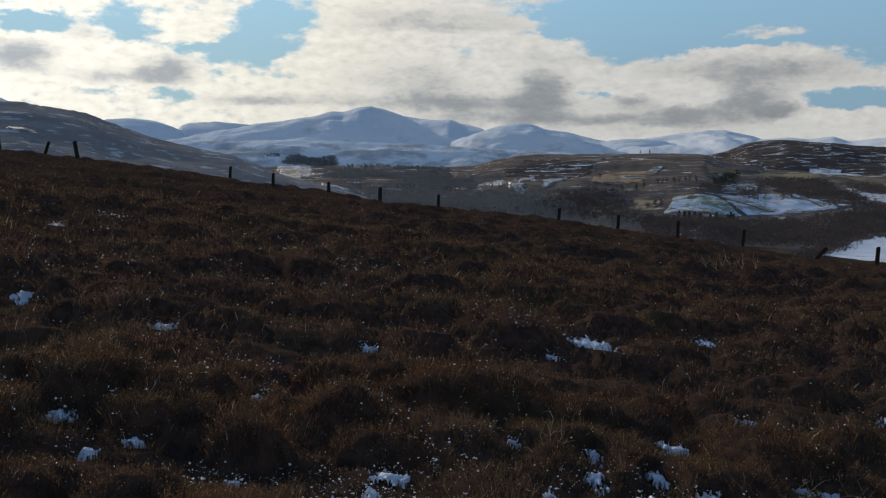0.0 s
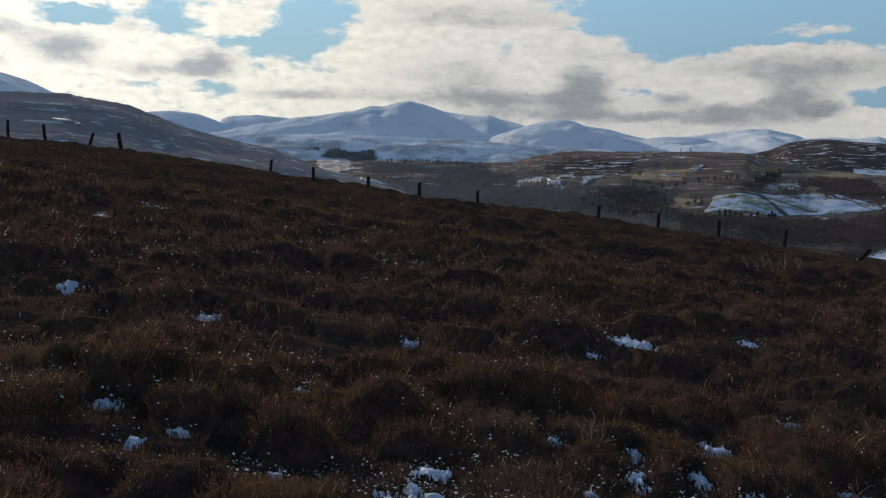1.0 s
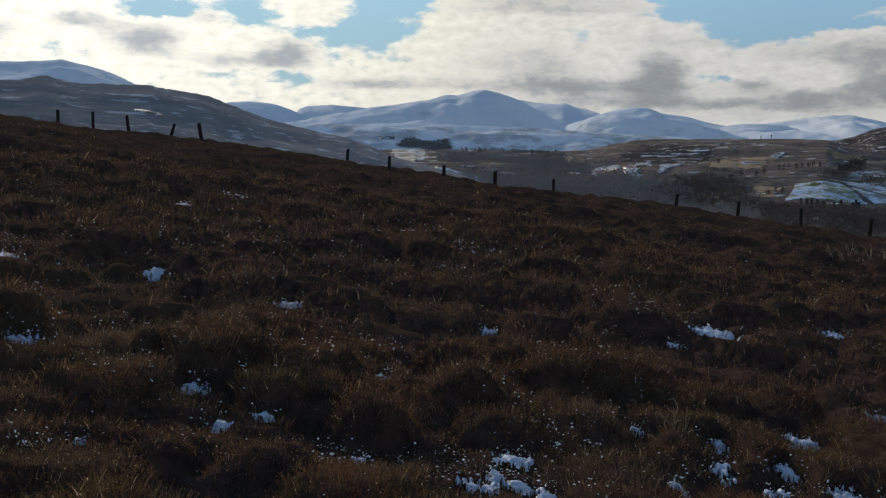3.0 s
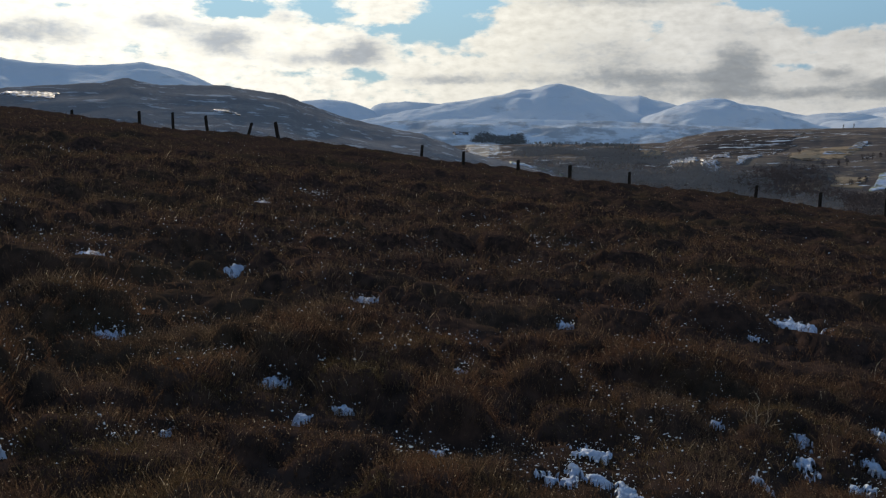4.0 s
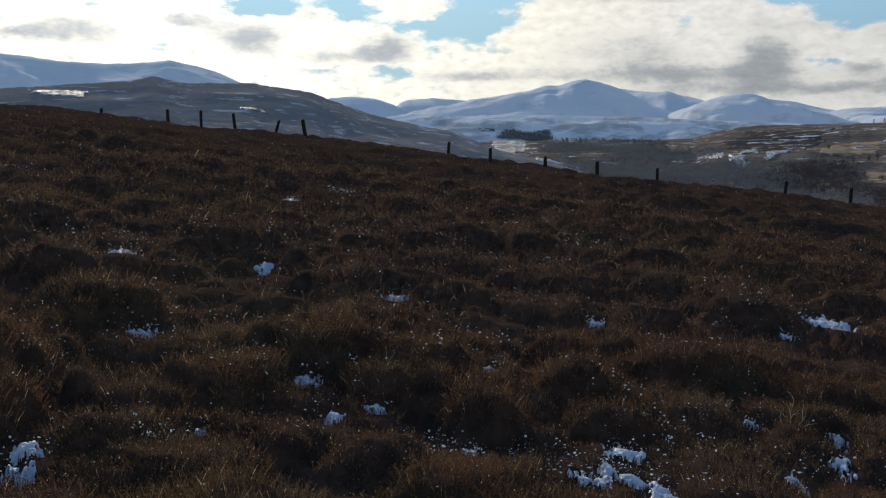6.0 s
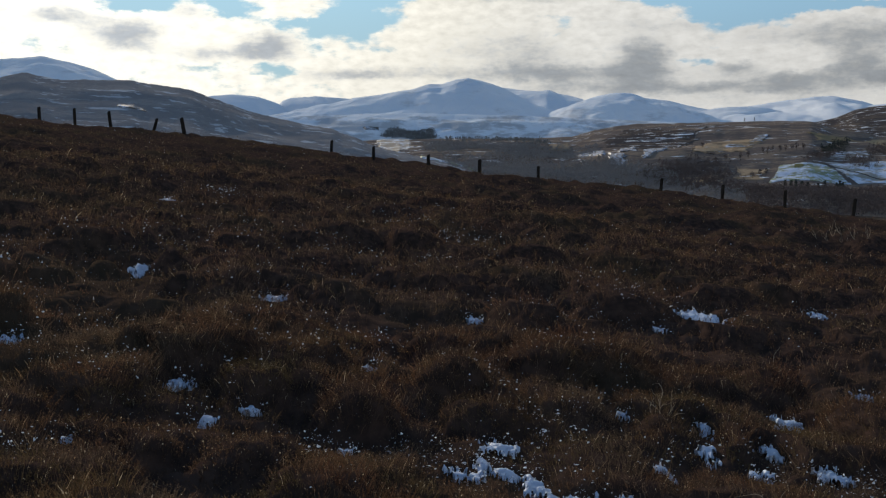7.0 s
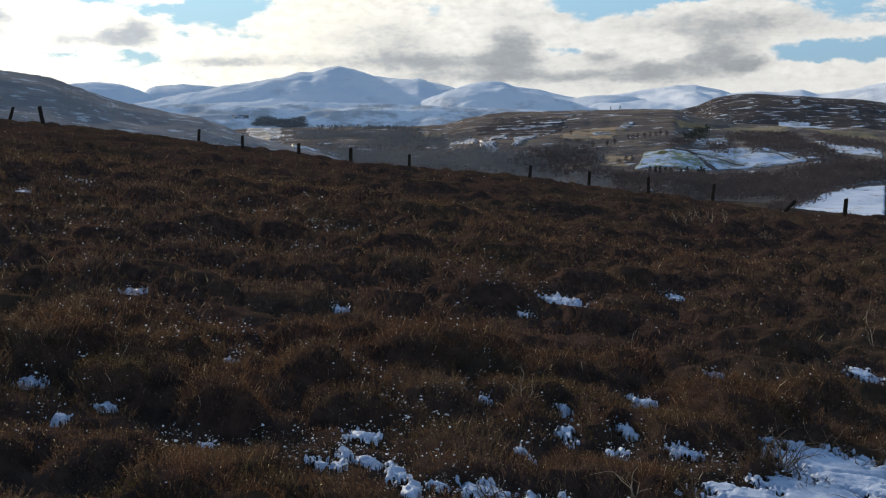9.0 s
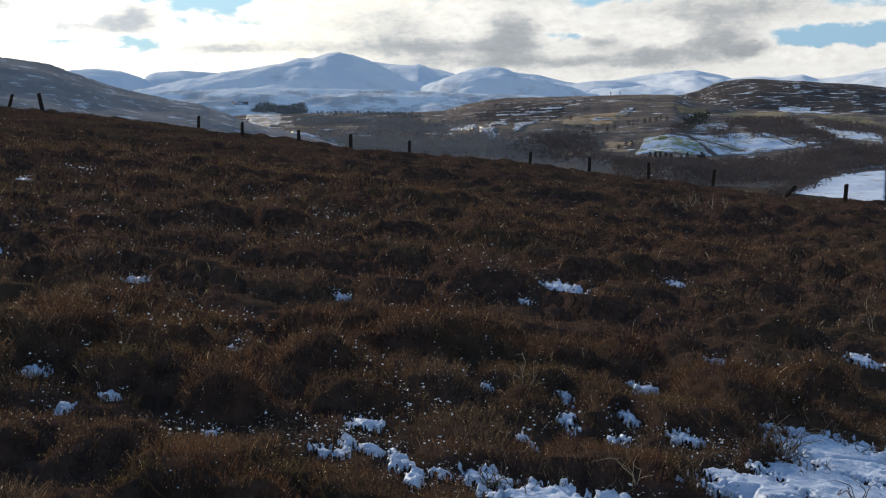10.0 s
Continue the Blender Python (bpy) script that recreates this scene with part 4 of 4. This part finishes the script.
def wood(name, label, corners, count, tall, wide, mat, pointed=False, patchy=0.35, cards=10, loose=0.55):
    """Trees filling the four-cornered piece of hillside whose corners are given by heading and height."""
    pts = [land_point(a, e - 0.15) for a, e in corners]
    ra = [(math.degrees(math.atan2(p[0], p[1])), math.hypot(p[0], p[1])) for p in pts]
    u, v = rng.random(count), rng.random(count)
    w = np.stack([(1 - u) * (1 - v), u * (1 - v), u * v, (1 - u) * v], -1)
    a, r = (w @ np.array(ra)).T
    a, r = a + rng.normal(0, 0.3 * loose, count), r + rng.normal(0, 30 * loose, count)
    x, y, z = on_land(a, r)
    keep = fbm(x / 60, y / 60, 61, 3) > patchy
    x, y, z = x[keep], y[keep], z[keep]
    n = len(x)
    v, q = tree_verts(x, y, z, tall * rng.uniform(0.6, 1.25, n), wide * rng.uniform(0.7, 1.3, n), rng, pointed, cards)
    ob = new(name, quad_mesh(name, v, q, mat, smooth=False))
    return tagged(ob, label, "woodland", kind="stuff")


def field(name, label, corners, mat, ragged=0.035, lift=0.8, n=64):
    """A field draped over the hillside between four corners given by heading and height."""
    pts = [land_point(*c) for c in corners]
    ra = np.array([(math.degrees(math.atan2(p[0], p[1])), math.hypot(p[0], p[1])) for p in pts])
    u, v = np.meshgrid(np.linspace(0, 1, n), np.linspace(0, 1, n))
    w = np.stack([(1 - u) * (1 - v), u * (1 - v), u * v, (1 - u) * v], -1)
    ar = w @ ra
    x, y, z = on_land(ar[..., 0], ar[..., 1])
    rim = np.minimum(np.minimum(u, 1 - u), np.minimum(v, 1 - v))
    inside = rim - ragged * 2.2 * fbm(x / 25, y / 25, 66, 4, 0.6)
    z = z + np.where(inside > 0, lift, -1.0)
    keep = (inside[:-1, :-1] > -0.03) & (inside[1:, 1:] > -0.03)
    ob = new(name, quad_mesh(name, np.stack([x, y, z], -1), grid_quads(n, n, keep), mat))
    return tagged(ob, label, "field", kind="structure")


def field_wall(ends):
    """A drystone dyke laid over the hillside between two places."""
    (a0, e0), (a1, e1) = ends
    p, q = land_point(a0, e0), land_point(a1, e1)
    ra = np.array([(math.degrees(math.atan2(v[0], v[1])), math.hypot(v[0], v[1])) for v in (p, q)])
    n = 40
    f = np.linspace(0, 1, n)[:, None]
    ar = ra[0] * (1 - f) + ra[1] * f
    x, y, z = on_land(ar[:, 0], ar[:, 1])
    side = np.array([-(y[-1] - y[0]), x[-1] - x[0]])
    side = side / np.hypot(*side) * 0.55
    rows = []
    for w, h in ((-1.3, -1.0), (-1.0, 1.7), (1.0, 1.7), (1.3, -1.0)):
        rows.append(np.stack([x + side[0] * w, y + side[1] * w, z + h + (h > 0) * 0.5 * vnoise(x / 6, y / 6, 5)], -1))
    ob = new("field_wall", quad_mesh("field_wall", np.stack(rows), grid_quads(4, n), STONE))
    return tagged(ob, "dark drystone wall crossing snowy pasture", "wall", "field walls", "structure")


def mast(a, e, r, tall):
    x, y, z = on_land(np.array([a]), np.array([r]))
    verts, quads = [], []
    for k in range(3):
        b = 2.1 * k
        foot = np.array([x[0] + 2.2 * math.cos(b), y[0] + 2.2 * math.sin(b), z[0] - 1])
        tube(verts, quads, foot, np.array([x[0] + 0.3 * math.cos(b), y[0] + 0.3 * math.sin(b), z[0] + tall]), 0.35, 0.25)
    for f in (0.55, 0.8, 0.95):
        tube(verts, quads, np.array([x[0] - 1.8, y[0], z[0] + tall * f]), np.array([x[0] + 1.8, y[0], z[0] + tall * f]), 0.3, 0.3)
    ob = new("radio_mast", quad_mesh("radio_mast", np.array(verts), np.array(quads), STONE))
    return tagged(ob, "small grey lattice mast on the moorland skyline", "mast", "masts on the skyline")


mast(12.03, 1.04, 2480.0, 9.0)
mast(12.52, 1.04, 2480.0, 10.0)


def lone_tree(a, e, tall, wide, mat, pointed, label):
    """A single tree on the hillside: a trunk and a crown."""
    x, y, z = land_point(a, e)
    one = [np.array([v]) for v in (x, y, z)]
    v, q = tree_verts(*one, np.array([tall]), np.array([wide]), rng, pointed, 46)
    base = new("tree")
    base.location = (x, y, z)
    verts, quads = [], []
    tube(verts, quads, np.array([0, 0, -1.0]), np.array([0.1, 0, tall * 0.75]), tall * 0.028, tall * 0.01, 6)
    for k in range(5):
        b = rng.uniform(0, 6.28)
        h = tall * rng.uniform(0.3, 0.6)
        tube(verts, quads, np.array([0.05, 0, h]), np.array([math.cos(b) * wide * 0.6, math.sin(b) * wide * 0.6, h + tall * 0.22]), tall * 0.012, tall * 0.004, 4)
    trunk = new("trunk", quad_mesh("trunk", np.array(verts), np.array(quads), POST))
    crown = new("crown", quad_mesh("crown", v[4:] - np.array([x, y, z]), q[1:] - 4, mat, smooth=False))
    trunk.parent = crown.parent = base
    return tagged(base, label, "tree", "single trees on the valley side")


for a, e in ((13.00, -0.68), (13.21, -0.66), (13.44, -0.63), (13.82, -0.60), (14.08, -0.54), (14.40, -0.48), (14.60, -0.45), (14.95, -0.51), (11.16, -1.04), (11.89, -1.04), (12.27, -0.92), (12.88, -1.87), (13.17, -1.81), (12.50, -1.96), (9.96, -0.39), (7.87, 0.06)):
    lone_tree(a, e, 8.0 + 3.0 * rng.random(), 4.0, TREES, False, "bare brown tree on the rough hillside")
for a, e in ((16.61, -0.39), (16.78, -0.33), (16.94, -0.25), (16.44, -0.48), (16.21, -0.60), (15.87, -0.68)):
    lone_tree(a, e, 11.0 + 3.0 * rng.random(), 5.0, CONIFER, False, "dark shelter tree beside the snowy pasture")
for a, e in ((14.40, -2.28), (14.64, -2.30), (15.19, -2.33), (15.71, -2.36), (16.02, -2.32), (16.60, -2.35), (16.74, -2.32), (16.88, -2.32), (14.11, -2.25), (14.93, -2.33)):
    lone_tree(a, e - 0.08, 7.0 + 3.0 * rng.random(), 3.6, CONIFER, True, "dark conifer beside the snowy pasture")

field("field", "snow-dusted green pasture on the valley side", [(13.18, -2.25), (17.45, -2.22), (15.97, -1.21), (13.80, -1.27)], SNOW_THIN, 0.03)
field("field", "strip of bare green turf beside snowy pasture", [(13.81, -1.81), (15.03, -1.51), (15.68, -1.15), (14.38, -1.13)], TURF, 0.34, 1.2)
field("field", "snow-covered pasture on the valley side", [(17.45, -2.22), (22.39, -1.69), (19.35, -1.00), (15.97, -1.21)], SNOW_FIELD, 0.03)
field("field", "thin blue-white snow above the pasture", [(15.54, -1.15), (18.66, -1.03), (18.08, -0.39), (16.81, -0.48)], SNOW_BITTY, 0.12)
field("field", "bleached tan grass field below the knoll", [(15.37, -0.16), (18.35, -0.19), (17.27, 0.39), (14.49, 0.40)], TAN, 0.14)
field("field", "bleached tan grass field below the knoll", [(18.07, -0.25), (21.66, -0.28), (21.11, 0.04), (17.28, 0.10)], TAN, 0.14)
field("field", "bleached tan grass strip across the valley side", [(23.01, -0.36), (25.59, -0.66), (25.57, -0.28), (20.97, 0.01)], TAN, 0.12)
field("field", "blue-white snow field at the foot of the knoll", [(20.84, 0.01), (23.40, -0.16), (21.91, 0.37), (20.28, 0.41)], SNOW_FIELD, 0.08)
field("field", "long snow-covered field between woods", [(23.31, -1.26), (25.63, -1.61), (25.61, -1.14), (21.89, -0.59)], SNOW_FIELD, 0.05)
field("field", "snow patch on the dark knoll", [(21.13, 1.00), (21.67, 1.00), (21.55, 1.42), (20.98, 1.43)], SNOW_BITTY, 0.26)
field("field", "broken snow on the dark knoll", [(23.64, 0.56), (24.69, 0.50), (24.28, 1.03), (23.70, 1.01)], SNOW_BITTY, 0.26)
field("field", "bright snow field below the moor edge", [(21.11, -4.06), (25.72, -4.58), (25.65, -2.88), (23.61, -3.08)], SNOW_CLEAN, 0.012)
field("field", "narrow snow strip beside the near field", [(20.80, -3.72), (25.64, -2.74), (25.63, -2.52), (23.34, -2.83)], SNOW_BITTY)
field("field", "patchy snow strip above the brown wood", [(23.99, -2.54), (25.63, -2.41), (25.61, -1.96), (24.23, -2.15)], SNOW_BITTY)
field("field", "patchy snow on rough hill grazing", [(5.18, -1.61), (6.14, -1.46), (6.14, -0.65), (4.94, -0.68)], SNOW_SPECK, 0.16, 1.6)
field("field", "patchy snow on rough hill grazing", [(5.48, -0.77), (6.92, -0.71), (6.74, -0.23), (5.54, -0.38)], SNOW_SPECK, 0.16, 1.6)
field("field", "patchy snow on rough hill grazing", [(3.25, -1.07), (5.24, -0.95), (5.24, -0.53), (3.25, -0.62)], SNOW_SPECK, 0.16, 1.6)
field("field", "patchy snow on rough hill grazing", [(6.77, -1.10), (8.54, -0.68), (8.11, -0.36), (6.77, -0.59)], SNOW_SPECK, 0.16, 1.6)
field("field", "dark heather slope on the moorland hill", [(3.67, -0.56), (9.22, -0.57), (11.13, 0.62), (5.71, 0.54)], KNOLL, 0.12, 1.0)
field("field", "thin snow ledge on the moorland hill", [(7.22, -0.01), (9.72, 0.03), (9.54, 0.15), (7.21, 0.11)], SNOW_BITTY, 0.14, 1.4)
field("field", "thin snow ledge on the moorland hill", [(9.66, 0.44), (10.89, 0.77), (10.48, 0.84), (9.65, 0.62)], SNOW_BITTY, 0.14, 1.4)
field("field", "thin snow ledge on the moorland hill", [(12.11, -0.12), (12.96, -0.07), (13.39, 0.35), (12.55, 0.26)], SNOW_BITTY, 0.16, 1.4)
field("field", "thin snow ledge on the moorland hill", [(11.00, -0.42), (12.26, -0.36), (12.15, -0.23), (11.00, -0.27)], SNOW_BITTY, 0.14, 1.4)
field("field", "bleached grass slope on the moorland hill", [(8.33, -1.04), (12.98, -1.34), (13.62, 0.40), (10.55, 0.32)], TAN_PATCHY, 0.18)
field("field", "bleached grass slope on the moorland hill", [(11.17, -2.08), (13.23, -2.22), (13.80, -1.27), (11.40, -1.40)], TAN_PATCHY, 0.18)
field("field", "pale rough grass at the foot of the moorland hill", [(9.24, -2.39), (11.47, -2.26), (11.22, -1.76), (8.43, -1.91)], TAN_PATCHY, 0.18)
field("field", "snow-covered field in the valley bottom", [(-7.17, -0.44), (-4.77, -0.51), (-5.29, 0.17), (-7.86, 0.09)], SNOW_BITTY, 0.14)
field("field", "thin snow strip across the valley bottom", [(-4.85, -0.39), (-2.69, -0.34), (-2.98, -0.16), (-4.85, -0.21)], SNOW_BITTY, 0.12)
field("field", "broken snow beside the plantation", [(-7.85, 0.44), (-6.86, 0.44), (-6.86, 0.73), (-8.08, 0.64)], SNOW_BITTY, 0.12)
field("field", "broken snow among valley trees", [(-1.32, -0.55), (-0.24, -0.49), (-0.30, -0.16), (-1.19, -0.25)], SNOW_BITTY, 0.16)
field("field", "thin snow strip across the valley bottom", [(1.66, -0.26), (2.83, -0.26), (2.65, -0.14), (1.78, -0.15)], SNOW_BITTY, 0.12)
field("field", "brown rough grass in the valley bottom", [(1.62, -0.67), (3.43, -0.56), (3.25, -0.14), (1.81, -0.23)], TAN_PATCHY, 0.16)
field("field", "snow streaks on the lower heather slope", [(-4.87, -1.04), (-1.40, -1.90), (-2.23, -1.53), (-5.16, -0.83)], SNOW_THIN, 0.03, 1.5)
field("field", "long broken snow streak on the heather hill", [(-31.26, 2.12), (-26.83, 2.07), (-27.50, 2.43), (-31.35, 2.53)], SNOW_SPECK, 0.24)
field("field", "broken snow streak on the heather hill", [(-21.04, 1.55), (-18.12, 1.15), (-18.71, 1.47), (-21.33, 1.78)], SNOW_SPECK, 0.24)
wood("winter_wood", "dark conifer plantation on the far valley side", [(-6.92, 0.32), (-3.93, 0.23), (-4.16, 0.73), (-6.51, 0.73)], 2600, 3.2, 1.9, HAZE_CONIFER, True, 0.10, 9, 0.2)
wood("winter_wood", "line of dark conifers along the valley side", [(-3.81, 0.05), (1.87, -0.26), (1.87, 0.04), (-3.81, 0.29)], 520, 6, 2.6, HAZE_CONIFER, True, 0.38)
wood("winter_wood", "birch wood filling the valley, greyed by haze", [(-3.53, -0.72), (3.67, -0.92), (2.77, -0.32), (-4.11, -0.01)], 1500, 6, 3.4, HAZE_BIRCH, False, 0.36)
wood("winter_wood", "birch wood filling the valley, greyed by haze", [(-3.53, -1.20), (6.69, -1.73), (5.48, -0.92), (-3.52, -0.54)], 2200, 6, 3.4, HAZE_BIRCH, False, 0.22)
wood("winter_wood", "birch wood filling the valley, greyed by haze", [(-1.15, -1.87), (9.09, -2.54), (8.48, -1.58), (-2.34, -1.02)], 2600, 6, 3.4, HAZE_BIRCH, False, 0.15)
wood("winter_wood", "birch wood filling the valley, greyed by haze", [(-4.71, -0.45), (4.58, -0.56), (4.57, -0.14), (-4.70, -0.06)], 1700, 5, 3.2, HAZE_BIRCH, False, 0.22)
wood("winter_wood", "bare birch wood on the moorland hill", [(5.78, -2.00), (11.31, -1.81), (11.15, -0.92), (7.73, -1.34)], 1100, 6, 3.2, TREES, False, 0.34, 10, 1.0)
wood("winter_wood", "bare birch wood on the moorland hill", [(8.79, -2.63), (13.24, -2.61), (12.79, -2.11), (7.89, -1.97)], 800, 7, 3.4, TREES, False, 0.35)
wood("winter_wood", "dark shelter wood beside snowy fields", [(15.67, -0.74), (16.89, -0.45), (17.08, 0.02), (16.54, -0.04)], 150, 8, 3.6, CONIFER, False, 0.1)
wood("winter_wood", "dark shelter wood beside snowy fields", [(15.01, -0.95), (16.39, -0.71), (16.55, -0.42), (15.38, -0.60)], 160, 6, 3.2, TREES, False, 0.2)
wood("winter_wood", "bare brown wood between snow fields", [(17.94, -0.56), (21.81, -0.59), (21.11, -0.11), (18.30, -0.22)], 650, 7, 3.4, TREES, False, 0.28)
wood("winter_wood", "bare brown wood between snow fields", [(16.97, -1.21), (18.44, -1.14), (18.14, -0.71), (17.13, -0.77)], 130, 7, 3.4, TREES, False, 0.35)
wood("winter_wood", "bare brown wood between snow fields", [(19.08, -1.03), (21.83, -1.30), (21.81, -0.48), (18.87, -0.56)], 650, 7, 3.4, TREES, False, 0.38)
wood("winter_wood", "bare brown wood between snow fields", [(21.16, -1.42), (24.12, -1.59), (22.50, -0.93), (21.13, -0.56)], 600, 7, 3.4, TREES, False, 0.3)
wood("winter_wood", "bare brown wood between snow fields", [(22.49, -0.76), (25.61, -1.19), (25.59, -0.72), (22.20, -0.28)], 700, 7, 3.4, TREES, False, 0.25)
wood("winter_wood", "brown wood below the snow fields", [(17.31, -3.54), (21.77, -3.47), (22.26, -1.84), (15.42, -2.50)], 2400, 7, 3.4, TREES, False, 0.12)
wood("winter_wood", "brown wood below the snow fields", [(21.77, -3.30), (25.66, -2.44), (25.63, -1.66), (21.99, -1.78)], 2200, 7, 3.4, TREES, False, 0.12)
wood("winter_wood", "brown wood below the snow fields", [(12.37, -3.51), (17.31, -3.60), (17.00, -2.43), (12.06, -2.41)], 1400, 7, 3.4, TREES, False, 0.15)
wood("winter_wood", "bare brown woodland below the moor edge", [(0.65, -2.53), (12.37, -3.51), (12.06, -2.41), (-0.55, -1.81)], 2200, 6, 3.4, HAZE_BIRCH, False, 0.12)
wood("winter_wood", "bare brown scrub beside the snow field", [(19.84, -4.17), (21.22, -4.00), (24.40, -2.90), (21.72, -2.85)], 500, 5, 3.0, TREES, False, 0.2)
field_wall([(15.88, -1.21), (18.91, -2.01)])
field_wall([(19.22, -1.05), (21.17, -1.67)])
